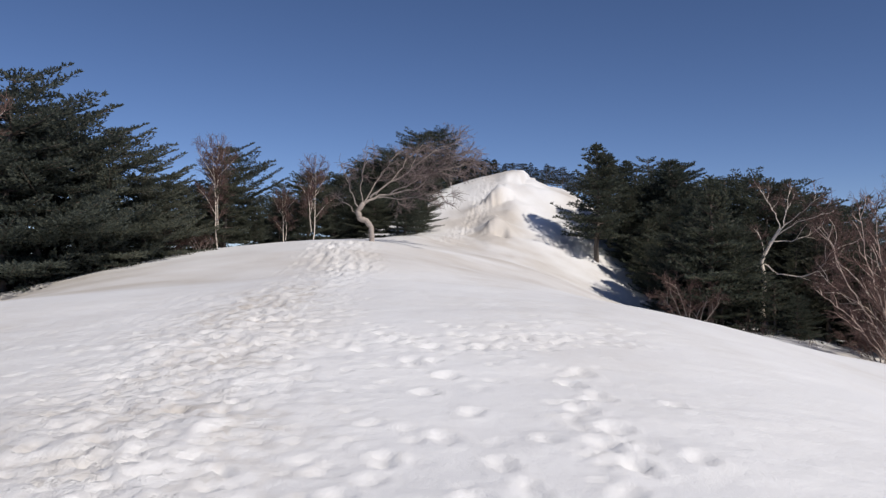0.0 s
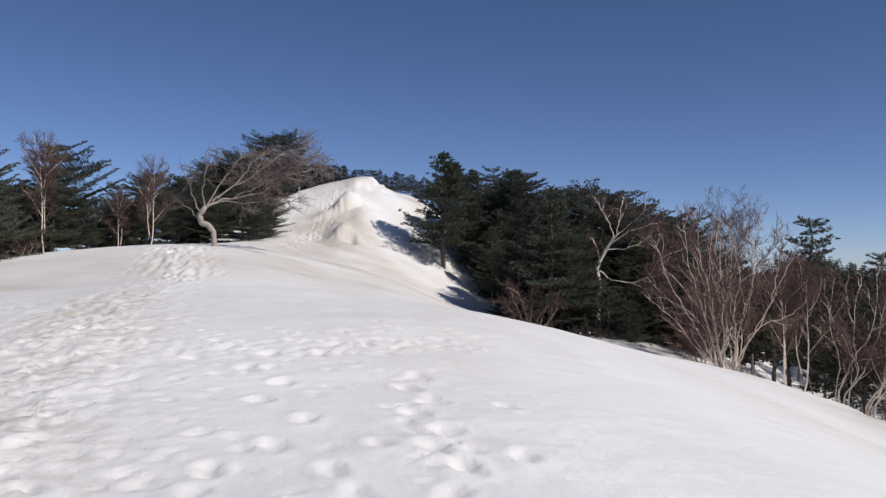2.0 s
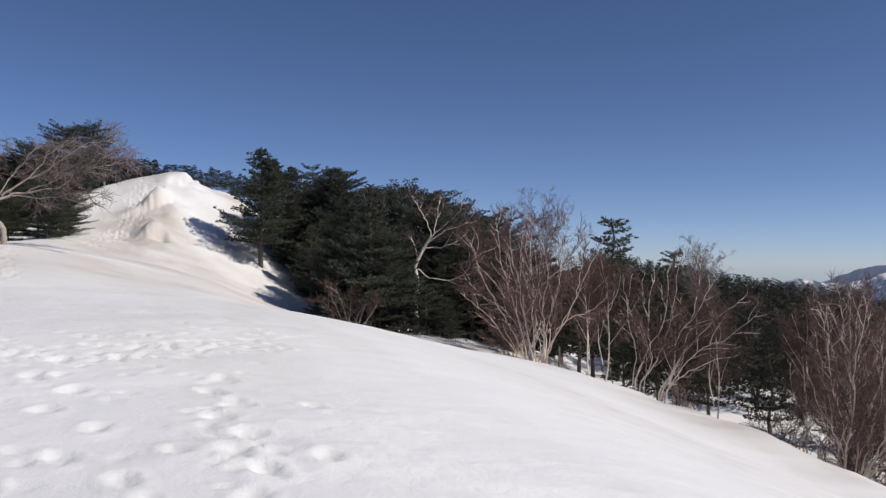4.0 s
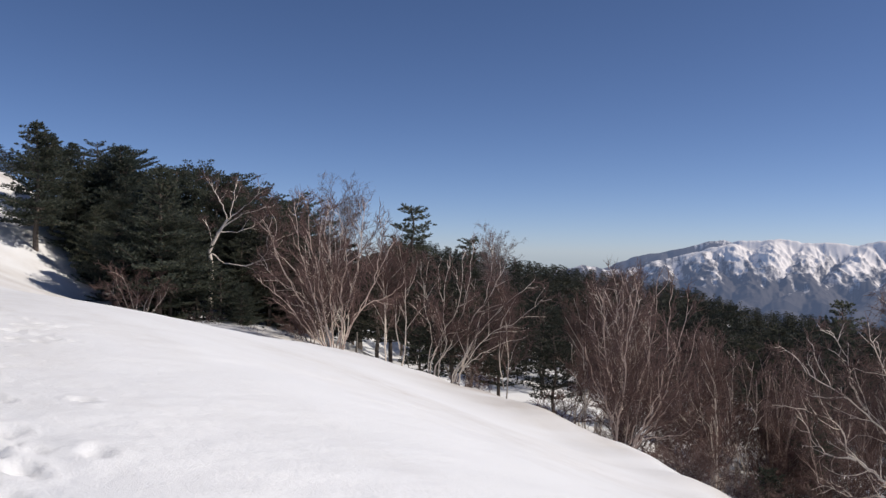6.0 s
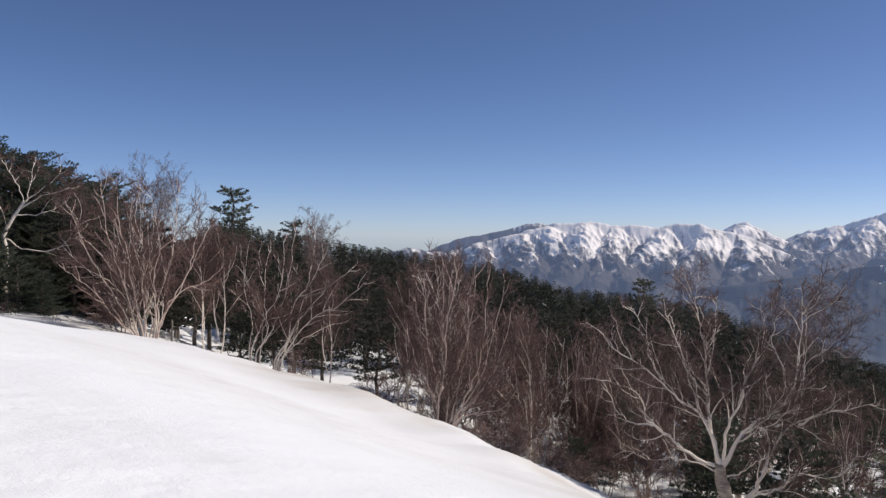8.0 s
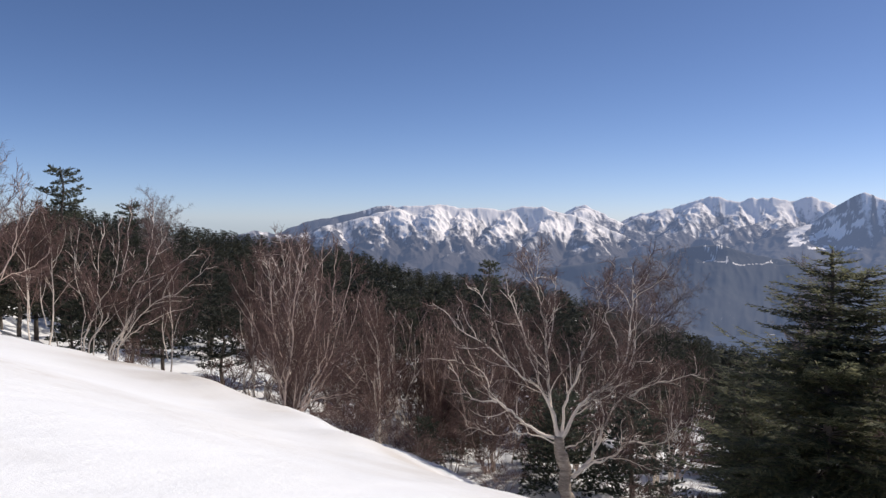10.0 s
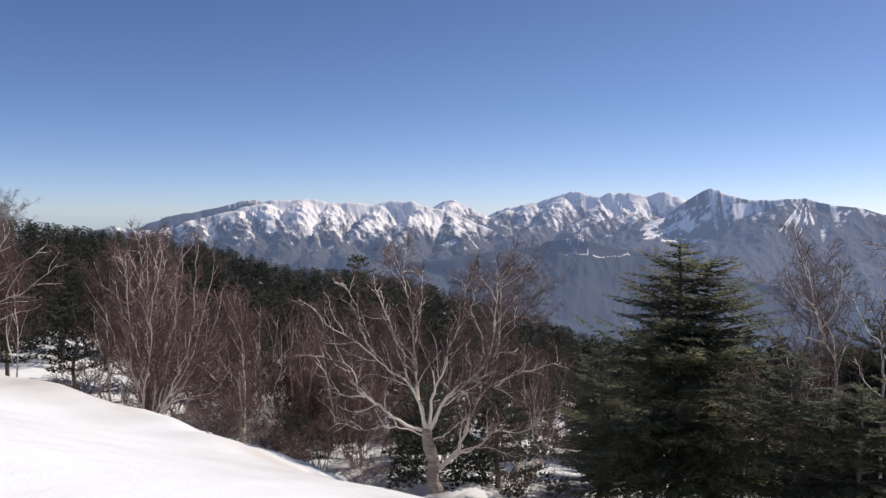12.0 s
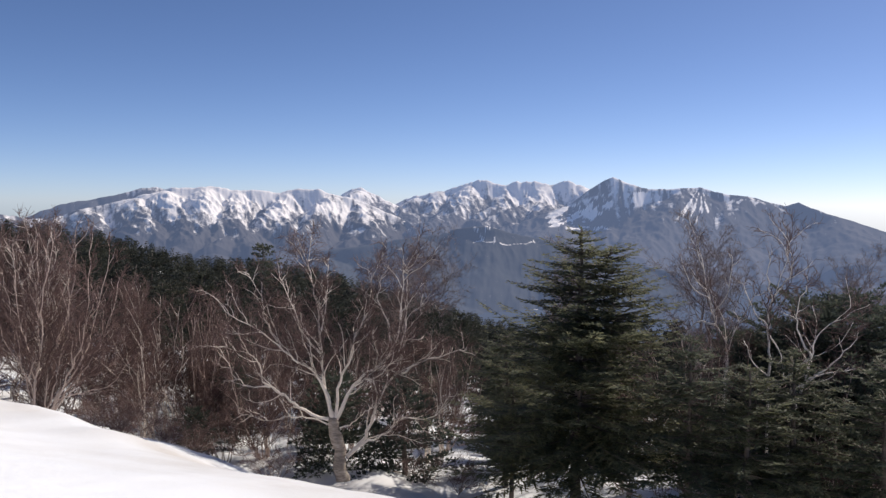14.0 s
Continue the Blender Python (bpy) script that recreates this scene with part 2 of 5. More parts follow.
# ---- mesh helpers ----
class Shape:
    """Vertices and faces of one mesh in the making."""

    def __init__(self):
        self.v, self.f = [], []

    def tube(self, pts, radii, sides, cap=True):
        base = len(self.v)
        for k, p in enumerate(pts):
            d = (pts[min(k + 1, len(pts) - 1)] - pts[max(k - 1, 0)]).normalized()
            a = d.cross(Vector((0.31, 0.87, 0.38)))
            a = (a if a.length > 1e-3 else d.cross(Vector((1, 0, 0)))).normalized()
            b = d.cross(a)
            for s in range(sides):
                w = 2 * math.pi * s / sides
                self.v.append(tuple(p + (a * math.cos(w) + b * math.sin(w)) * radii[k]))
        for k in range(len(pts) - 1):
            for s in range(sides):
                i, j = base + k * sides + s, base + k * sides + (s + 1) % sides
                self.f.append((i, j, j + sides, i + sides))
        if cap:
            self.f.append(tuple(base + (len(pts) - 1) * sides + s for s in range(sides)))

    def blade(self, p, d, side, width, bend=0.0):
        """A small pointed spray of needles, from p along d, bent down a little."""
        n = len(self.v)
        q = p + d * 0.5
        tip = p + d + Vector((0, 0, -bend))
        self.v += [tuple(p), tuple(q + side * width), tuple(tip), tuple(q - side * width)]
        self.f.append((n, n + 1, n + 2, n + 3))

    def mesh(self, name, mat, smooth_faces=True):
        me = bpy.data.meshes.new(name)
        me.from_pydata(self.v, [], self.f)
        me.materials.append(mat)
        me.polygons.foreach_set("use_smooth", [smooth_faces] * len(me.polygons))
        return me


def part(name, shape, mat, parent, label="", smooth_faces=True):
    ob = new(name, shape.mesh(name, mat, smooth_faces))
    ob.parent = parent
    if label:
        ob["label"] = label
    return ob


def thing(name, label, category, group=""):
    return tagged(new(name), label, category, group)


# ---- trees ----
def unit(rng):
    while True:
        v = Vector((rng.uniform(-1, 1), rng.uniform(-1, 1), rng.uniform(-1, 1)))
        if 0.05 < v.length < 1:
            return v.normalized()


def limb_path(rng, p, d, length, steps, wiggle, rise, lean=Vector((0, 0, 0))):
    pts = [p.copy()]
    d = d.normalized()
    for _ in range(steps):
        d = (d + unit(rng) * wiggle + Vector((0, 0, rise)) + lean).normalized()
        pts.append(pts[-1] + d * (length / steps))
    return pts


def grow_twigs(rng, limbs, twigs, p, d, length, r, level, style):
    """One branch with its own branches; the fine ones go into the twigs."""
    steps = (14, 8, 4, 2, 1)[min(level, 4)]
    pts = limb_path(rng, p, d, length, steps, style["wiggle"] * (1 + 0.25 * level), style["rise"], style["lean"])
    end = (0.006, 0.005, 0.0045, 0.004, 0.0035)[min(level, 4)]
    r = max(r, (0.02, 0.012, 0.0078, 0.0056, 0.0046)[min(level, 4)])
    radii = [r + (end - r) * (k / steps) ** 0.85 for k in range(steps + 1)]
    sides = (8, 5, 4, 3)[min(level, 3)]
    (limbs if level + 1 - rng.random() <= style["pale"] else twigs).tube(pts, radii, sides, level < 2)
    branch_out(rng, limbs, twigs, pts, radii, length, level, style)


def branch_out(rng, limbs, twigs, pts, radii, length, level, style):
    """The side branches along one branch."""
    if level >= style["levels"]:
        return
    steps = len(pts) - 1
    count = max(2, min(style["kids"][level], round(length * (3.4, 8.0, 15.0, 16.0)[level])))
    for k in range(count):
        s = style["bare"][level] + (1 - style["bare"][level]) * (k + rng.random()) / count
        i = min(int(s * steps), steps - 1)
        q = pts[i].lerp(pts[i + 1], s * steps - i)
        along = (pts[i + 1] - pts[i]).normalized()
        out = unit(rng)
        out = (out - along * out.dot(along)).normalized()
        spread = style["spread"] * rng.uniform(0.7, 1.3)
        nd = (along + out * spread).normalized()
        nl = length * style["ratio"] * rng.uniform(0.6, 1.2) * (1.15 - (style["taper"] if level == 0 else 0.42) * s)
        nl = max(nl, 0.22 * rng.uniform(0.6, 1.3)) if level >= 2 else nl
        grow_twigs(rng, limbs, twigs, q, nd, nl, max(radii[i] * style["thin"], 0.0055), level + 1, style)


def bent_limb(rng, limbs, twigs, r, back, bends, style):
    """A crooked limb of radius r through a few bends (sideways, up), swinging back in depth; long ones that start low stand in the ground."""
    knots = [Vector((u, 0.0, z)) for u, z in bends]
    if knots[0].z < 0.8 and (knots[0].z < 0.2 or back is not None and len(bends) > 3 and knots[-1].z > 1.0 and style["rooted"]):
        knots.insert(0, Vector((knots[0].x * 0.7, 0.0, -0.35)))
    n = len(knots) - 1
    for k, q in enumerate(knots):
        q.y = back * (k / n) ** 1.5
    pts = []
    for k in range(n):
        p0, p1, p2, p3 = knots[max(k - 1, 0)], knots[k], knots[k + 1], knots[min(k + 2, n)]
        for j in range(4):
            t = j / 4
            q = 0.5 * (2 * p1 + (p2 - p0) * t + (2 * p0 - 5 * p1 + 4 * p2 - p3) * t * t + (3 * p1 - p0 - 3 * p2 + p3) * t**3)
            pts.append(q + unit(rng) * (0.04 if pts else 0.0))
    pts.append(knots[-1])
    # a thin whip goes on beyond the last bend
    d = (pts[-1] - pts[-3]).normalized()
    length = sum((b - a).length for a, b in zip(pts, pts[1:]))
    pts += limb_path(rng, pts[-1], d, 0.05 * length, 3, 0.12, 0.08)[1:]
    m = len(pts) - 1
    radii = [0.85 * (r + (0.006 - r) * (k / m) ** 0.52) for k in range(m + 1)]
    limbs.tube(pts, radii, 8)
    branch_out(rng, limbs, twigs, pts, radii, length, 0, style)


STYLE = dict(wiggle=0.13, rise=0.07, lean=Vector((0, 0, 0)), levels=4, kids=(10, 6, 5, 3), bare=(0.25, 0.12, 0.1, 0.1), spread=0.75, ratio=0.42, thin=0.55, pale=2, rooted=False, taper=0.42)


def birch(name, label, stems, seed, bark=None, twig_mat=None, group="", category="birch tree", bole=(), bends=(), foot=None, **changes):
    """A bare birch: stems are rows of start (x, y, z), direction (x, y, z), length and radius; bole: the trunk below the fork, rows of x, y, z, radius; bends: crooked limbs, rows of radius, swing in depth and a few bends."""
    rng = random.Random(seed)
    style = {**STYLE, **changes}
    tree = thing(name, label, category, group or "bare birches at the edge of the wood")
    if bole:
        s = Shape()
        pts = [Vector(b[:3]) for b in bole]
        knots, thick = [pts[0] - Vector((0, 0, 0.4))], [bole[0][3] * 1.3]
        for a, b, ra, rb in zip(pts, pts[1:], [b[3] for b in bole], [b[3] for b in bole[1:]]):
            for k in range(4):  # swellings and dents of old wood
                knots.append(a.lerp(b, k / 4) + unit(rng) * 0.12 * ra)
                thick.append((ra + (rb - ra) * k / 4) * rng.uniform(0.88, 1.12))
        s.tube(knots + [pts[-1]], thick + [bole[-1][3]], 10)
        part("trunk", s, foot or bark or BIRCH, tree)
    fine = Shape()
    for ox, oy, oz, dx, dy, dz, length, r in stems:
        limbs = Shape()
        grow_twigs(rng, limbs, fine, Vector((ox, oy, oz)), Vector((dx, dy, dz)), length, r, 0, style)
        part("limb" if bole else ("trunk" if len(stems) == 1 else "stem"), limbs, bark or BIRCH, tree)
    for r, back, *row in bends:
        limbs = Shape()
        bent_limb(rng, limbs, fine, r, back, row, style)
        part("limb" if bole else "stem", limbs, bark or BIRCH, tree)
    if fine.v:
        part("twig_crown", fine, twig_mat or TWIGS, tree, "fine bare reddish-brown twigs")
    return tree


def tuft(crown, rng, p, d, size, count):
    """A small brush of needles at p, leaning along d and upwards."""
    for _ in range(count):
        r = unit(rng)
        e = (d * 1.0 + Vector((r.x * 0.85, r.y * 0.85, r.z * 0.45 + 0.2))).normalized()
        ln = size * rng.uniform(0.65, 1.3)
        crown.blade(p, e * ln, e.cross(unit(rng)).normalized(), ln * rng.uniform(0.12, 0.19))


def frond(crown, rng, pts, fine, lift, wide):
    """A flat ragged pad of needle brushes on the twigs to both sides of a branch."""
    length = sum((b - a).length for a, b in zip(pts, pts[1:]))
    n = max(3, int(length * fine / 0.17))
    size = 0.135 / fine**0.6
    count = 5 if fine >= 0.5 else 4
    for k in range(n):
        t = 0.16 + 0.84 * (k + rng.random() * 0.8) / n
        t = min(t, 0.999)
        i = min(int(t * (len(pts) - 1)), len(pts) - 2)
        q = pts[i].lerp(pts[i + 1], t * (len(pts) - 1) - i)
        d = (pts[i + 1] - pts[i]).normalized()
        side = d.cross(Vector((0, 0, 1)))
        side = side.normalized() if side.length > 0.05 else Vector((1, 0, 0))
        w = wide * (0.14 + 0.34 * length * (1 - t) * min(1.0, 0.3 + 1.8 * t))
        tuft(crown, rng, q + Vector((0, 0, 0.03)), d, size, count)
        for sg in (-1, 1):
            e = (side * sg * 0.9 + d * rng.uniform(0.3, 0.9) + Vector((0, 0, lift + rng.uniform(-0.12, 0.22)))).normalized()
            ln = w * rng.uniform(0.6, 1.25)
            m = max(1, int(ln * fine / 0.15))
            for j in range(m):
                tuft(crown, rng, q + e * ln * (j + 0.9) / m - Vector((0, 0, 0.08 * ln * (j + 1) / m)), e, size, count)
    tuft(crown, rng, pts[-1], (pts[-1] - pts[-2]).normalized(), size * 1.1, count + 2)


def spray(crown, rng, pts, fine, lift, wide):
    """A flat fir spray: side twigs to both sides like a herringbone, each with small needle blades."""
    length = sum((b - a).length for a, b in zip(pts, pts[1:]))
    n = max(5, int(length * fine / 0.12))
    for k in range(n):
        t = min(0.999, 0.1 + 0.9 * (k + rng.random() * 0.8) / n)
        i = min(int(t * (len(pts) - 1)), len(pts) - 2)
        q = pts[i].lerp(pts[i + 1], t * (len(pts) - 1) - i)
        d = (pts[i + 1] - pts[i]).normalized()
        side = d.cross(Vector((0, 0, 1)))
        side = side.normalized() if side.length > 0.05 else Vector((1, 0, 0))
        w = wide * (0.14 + 0.24 * length * (1 - t) * min(1.0, 0.35 + 1.8 * t))
        for sg in (-1, 1):
            e = (side * sg * 0.9 + d * rng.uniform(0.3, 0.9) + Vector((0, 0, lift + rng.uniform(-0.28, 0.12)))).normalized()
            ln = w * rng.uniform(0.6, 1.25)
            flat = e.cross(Vector((rng.uniform(-0.35, 0.35), rng.uniform(-0.35, 0.35), 1))).normalized()
            crown.blade(q, e * ln, flat, 0.014 + 0.035 * ln, 0.10 * ln)
            m = int(ln * fine / 0.10)
            for j in range(m):
                h = (j + 0.6) / (m + 0.4)
                for s2 in (-1, 1):
                    z = (flat * s2 + e * rng.uniform(0.6, 1.2) + Vector((0, 0, rng.uniform(-0.15, 0.25)))).normalized()
                    l2 = (0.08 + 0.14 * ln) * rng.uniform(0.7, 1.25) * (1.15 - 0.5 * h)
                    crown.blade(q + e * ln * h - Vector((0, 0, 0.10 * ln * h * h)), z * l2, z.cross(Vector((rng.uniform(-0.6, 0.6), rng.uniform(-0.6, 0.6), 1))).normalized(), 0.012 / fine + 0.09 * l2)
    crown.blade(pts[-2], (pts[-1] - pts[-2]) * 1.3, side, 0.02)


def conifer(name, label, seed, height, radius, mat=None, rows=20, per_row=6, fine=0.7, flat=0.0, gaps=0.15, wind=0.0, bare=0.08, droop=0.25, tops=1, group="", category="conifer tree", wide=1.0, cone_power=0.85, needles=frond, reaches=(0.55, 0.8, 0.95, 1.1, 1.25), curl=0.05, twin=None, sweep=0.5):
    """A conifer: whorls of branches with flat sprays. flat: 0 a cone, 1 a broad flat-topped crown; wind: how far the crown streams to +x."""
    rng = random.Random(seed)
    tree = thing(name, label, category, group or "conifers of the mountain wood")
    trunk, crown = Shape(), Shape()
    steps = 8
    tp = [Vector((0, 0, -0.4))]
    for k in range(1, steps + 1):
        tp.append(Vector((rng.gauss(0, 0.012) * height * (0.4 + flat) + wind * 0.25 * radius * (k / steps) ** 2, rng.gauss(0, 0.012) * height * (0.4 + flat), height * k / steps)))
    r0 = 0.016 * height + 0.03
    trunk.tube(tp, [r0 * (1 - 0.9 * k / steps) + 0.008 for k in range(steps + 1)], 7)
    leaders = [(Vector((0, 0, 0)), 1.0)]
    for t in range(1, tops):
        a = rng.uniform(0, 6.28) if twin is None else twin
        leaders.append((Vector((math.cos(a), math.sin(a), 0)) * radius * 0.26, rng.uniform(0.9, 0.94)))

    def axis(s):
        i = min(int(s * steps), steps - 1)
        return tp[i].lerp(tp[i + 1], s * steps - i)

    for row in range(rows):
        s = bare + (1 - bare) * (row + 0.5) / rows
        cone = ((1 - s) / (1 - bare)) ** cone_power
        dome = math.sqrt(max(0.0, 1 - ((s - 0.5) / 0.55) ** 2))
        reach = radius * ((1 - flat) * cone + flat * dome) * rng.uniform(0.82, 1.08) + 0.06
        for off, top in leaders:
            if s > top or (off.length and s < 0.6):
                continue
            sub = 1.0 if off.length == 0 else 0.75
            n = max(3, round(per_row * (0.65 + 0.45 * reach / radius)))
            tier = rng.uniform(-0.3, 0.3) * height / rows
            for k in range(n):
                if rng.random() < gaps:
                    continue
                a = 2 * math.pi * (k + rng.random()) / n + row * 2.4
                out = Vector((math.cos(a), math.sin(a), 0))
                length = max(0.12, reach * sub * rng.choice(reaches) * rng.uniform(0.85, 1.1) * (1 + wind * out.x))
                up = sweep * s * (1 - flat) - droop * (1 - s) + rng.uniform(-0.12, 0.12) + 0.12 * flat
                p = axis(s) + off * (1 - max(0, s - 0.6)) + Vector((0, 0, tier + rng.uniform(-0.14, 0.14) * height / rows))
                d = (out + Vector((wind * 0.5, 0, up))).normalized()
                seg = max(3, int(length / 0.35))
                pts = [p]
                for j in range(seg):
                    d = (d + Vector((0, 0, curl)) + unit(rng) * 0.10).normalized()
                    pts.append(pts[-1] + d * (length / seg))
                trunk.tube([pts[0], pts[seg // 2], pts[-1]], [0.012 + 0.006 * length, 0.009, 0.004], 3)
                needles(crown, rng, pts, fine, 0.05 + 0.12 * flat, wide)
    for off, top in leaders:
        q = axis(min(top, 1.0)) + off * 0.6
        for k in range(8):
            tuft(crown, rng, q - Vector((0, 0, 0.10 * k)), Vector((0, 0, 1)), 0.12 + 0.006 * k, 4)
    part("trunk", trunk, CONIFER_BARK, tree)
    part("crown", crown, mat or FIR, tree, smooth_faces=False)
    return tree


def ground_at(x, y):
    return float(land(x, y))


def plant(tree, x, y, turn=0.0, size=1.0, sink=0.0):
    """Stand a tree that was just built on the ground at x, y."""
    tree.matrix_basis = pose(x, y, ground_at(x, y) - sink, 0, 0, turn) @ Matrix.Scale(size, 4)
    return tree


def replant(tree, x, y, turn=0.0, size=1.0, tall=1.0, label=""):
    """A copy of a tree, at another place and size."""
    keep = tree.matrix_basis.copy()
    made = copy_thing(tree, pose(x, y, ground_at(x, y), 0, 0, turn))
    made.matrix_basis = pose(x, y, ground_at(x, y), 0, 0, turn) @ Matrix.Diagonal((size, size, size * tall, 1))
    tree.matrix_basis = keep
    if label:
        made["label"] = label
    return made

# ---- the snow ----
def lines(lo, hi, fine_lo, fine_hi, step, growth, cap, near_cap=9.0, near_end=0.0):
    """Grid lines: even between fine_lo and fine_hi, then wider and wider out to lo and hi."""
    mid = list(np.arange(fine_lo, fine_hi, step))
    up, x, s = [], fine_hi, step
    while x < hi:
        up.append(x)
        s = min(s * growth, near_cap if x < near_end else cap if x < 70 else 1e9)
        s = s if x < 70 else s * 1.25
        x += s
    down, x, s = [], fine_lo, step
    while x > lo:
        s = min(s * growth, cap if x > -70 else 1e9)
        s = s if x > -70 else s * 1.25
        x -= s
        down.append(x)
    return np.array(down[::-1] + mid + up)


def make_ground():
    gx = lines(-4800, 4800, -5.0, 2.0, 0.048, 1.04, 0.6, 0.12, 5.5)
    gy = lines(-4800, 4800, 4.0, 10.0, 0.046, 1.03, 0.5, 0.16, 43.5)
    X, Y = np.meshgrid(gx, gy)
    Z = land(X, Y)
    R = np.hypot(X, Y)
    Z = Z - 12 * smooth(185, 225, R) - 90 * smooth(480, 1300, R)
    near = smooth(60, 25, R)
    # wind-packed waves and slight unevenness
    Z += near * 0.10 * fractal(X * 0.22, Y * 0.30, 3, 3)
    Z += near * 0.020 * fractal(X * 1.1, Y * 2.4, 3, 11)
    wood = smooth(9, 13, X - 0.0 * Y) * smooth(4, 0, np.abs(X - 40) - 32) + smooth(-9, -12, X)
    Z += wood * 0.55 * fractal(X * 0.35, Y * 0.35, 3, 23) * smooth(200, 100, R)
    # scarp and cornice lip on the snow ridge
    cx, cz = ridge_line(Y)
    u = X - cx
    # the overhanging lip at the top breaks off to a lower ledge behind it
    lip = smooth(40.5, 42.0, Y) * smooth(62, 55, Y)
    Z += 0.12 * lip * np.exp(-(((u + 0.5) / 0.8) ** 2)) * smooth(46, 44, Y) - lip * (0.40 * smooth(-0.02, 0.16, u) + 0.18 * smooth(0.5, 1.4, u))
    Z -= lip * 0.30 * smooth(2.75, 2.95, u) - lip * 0.25 * smooth(4.5, 7.0, u)
    rough = fractal(X * 0.9, Y * 0.9, 3, 97)

    def scarp(x0, y0, half, tilt, rise, fade):
        """A broken edge across the slope, facing down it: snow stands proud above the edge, blends in higher up."""
        along = X - x0
        yl = Y - (y0 + tilt * along + 0.7 * rough + 0.25 * fractal(X * 3.0, Y * 3.0, 2, 99))
        side = smooth(half * 1.25, 0.0, np.abs(along + 0.3 * rough))
        return rise * side * smooth(-0.08, 0.10, yl) * smooth(fade, 0.25, yl)

    Z += scarp(2.75, 38.6, 0.8, 0.6, 0.62, 2.2) + scarp(1.7, 37.9, 0.9, 0.35, 0.14, 1.6)
    Z += scarp(2.25, 34.7, 0.8, -0.15, 0.55, 2.6) + scarp(3.2, 40.9, 0.5, 0.3, 0.14, 1.2)
    Z -= 0.45 * np.exp(-(((X - 2.45) / 0.26) ** 2) - ((Y - 34.45 - 0.3 * rough) / 0.26) ** 2)
    Z += 0.16 * np.exp(-(((u - 0.2) / 0.8) ** 2)) * smooth(31, 34.5, Y) * smooth(41, 38, Y) * (0.6 + rough)
    Z += (0.15 * fractal(X * 0.45, Y * 0.45, 3, 41) + 0.07 * fractal(X * 1.1, Y * 0.6, 3, 47) + 0.03 * np.abs(fractal(X * 1.6, Y * 1.6, 3, 43))) * smooth(27, 33, Y) * smooth(60, 50, Y) * np.exp(-((u / 5) ** 2))
    # trampled path: many old prints on top of each other
    rng = random.Random(7)
    prints = []

    def track(points, n, width, size, depth):
        seg = [Vector(p) for p in points]
        for _ in range(n):
            t = rng.random() * (len(seg) - 1)
            i = int(t)
            p = seg[i].lerp(seg[i + 1], t - i)
            prints.append((p.x + rng.gauss(0, width), p.y + rng.gauss(0, 0.3), rng.uniform(0.0, 3.14), size * rng.uniform(0.6, 1.3), depth * rng.uniform(0.5, 1.3)))

    track([(-1.9, 3.5), (-1.95, 5.2), (-2.15, 7.3), (-2.4, 10.0), (-2.45, 12.6), (-2.1, 16.5)], 900, 0.6, 0.066, 0.022)
    track([(-3.0, 3.5), (-3.4, 8.0), (-3.2, 13.0)], 260, 0.8, 0.066, 0.016)
    track([(-2.1, 16.5), (-2.45, 20.0), (-2.75, 21.6), (-2.9, 24.0)], 330, 0.42, 0.12, 0.045)
    track([(-0.4, 30.0), (0.4, 33.2), (1.2, 36.5), (1.9, 39.0), (2.3, 41.0)], 240, 0.26, 0.12, 0.035)
    track([(-4.0, 13.2), (-2.5, 10.4), (-0.8, 8.6), (0.6, 8.6), (1.1, 8.7), (2.0, 9.9)], 230, 0.5, 0.085, 0.022)
    track([(-3.5, 7.2), (-0.8, 7.6), (0.9, 7.8)], 90, 0.5, 0.075, 0.016)
    track([(-0.9, 3.6), (-0.5, 4.6), (-0.5, 9.5)], 50, 0.4, 0.09, 0.02)
    # single walkers
    for k in range(8):
        prints.append((0.30 - 0.075 * k + (0.12 if k % 2 else -0.12), 4.1 + 0.58 * k, 0.1, 0.14, 0.034))
        prints.append((1.02 + 0.02 * k + (0.07 if k % 2 else -0.07), 4.3 + 0.42 * k, 0.15, 0.15, 0.030))
    for k in range(26):
        prints.append((1.05 + rng.gauss(0, 0.13), 4.3 + 3.2 * rng.random(), rng.uniform(0, 3), rng.uniform(0.05, 0.10), 0.024))
    for x, y in ((0.67, 5.26), (1.78, 6.29), (1.54, 4.96), (0.45, 4.3), (-0.33, 4.8), (-0.53, 4.25)):
        prints.append((x, y, 0.1, 0.13, 0.03))
    ix, iy = np.searchsorted, np.searchsorted
    for px, py, turn, size, depth in prints:
        i0, i1 = ix(gx, px - 0.7), ix(gx, px + 0.7)
        j0, j1 = iy(gy, py - 0.7), iy(gy, py + 0.7)
        if i1 <= i0 or j1 <= j0:
            continue
        dx, dy = X[j0:j1, i0:i1] - px, Y[j0:j1, i0:i1] - py
        a, b = dx * math.cos(turn) + dy * math.sin(turn), -dx * math.sin(turn) + dy * math.cos(turn)
        q = np.sqrt((a / (size * 0.62)) ** 2 + (b / size) ** 2)
        q = q + 0.95 * fractal(dx * 6 + px * 9, dy * 6 + py * 9, 3, 91)
        Z[j0:j1, i0:i1] += depth * (0.40 * np.exp(-(((q - 1.25) / 0.4) ** 2)) - 0.75 * smooth(1.25, 0.65, q))
    path = np.exp(-(((X - np.interp(Y, [0, 5, 7.3, 10, 12.6, 16.5, 20, 24], [-1.9, -1.95, -2.15, -2.4, -2.45, -2.1, -2.45, -2.9])) / np.interp(Y, [8, 16, 24], [1.0, 0.8, 0.6])) ** 2)) * smooth(26, 21, Y) * smooth(1, 4, Y)
    # trodden and melted crust: sharp-edged plates and hollows on the path, faint sun cups beside it
    cups = np.abs(fractal(X * 2.6 + 0.6 * fractal(X * 5, Y * 5, 2, 3), Y * 2.6, 3, 57))
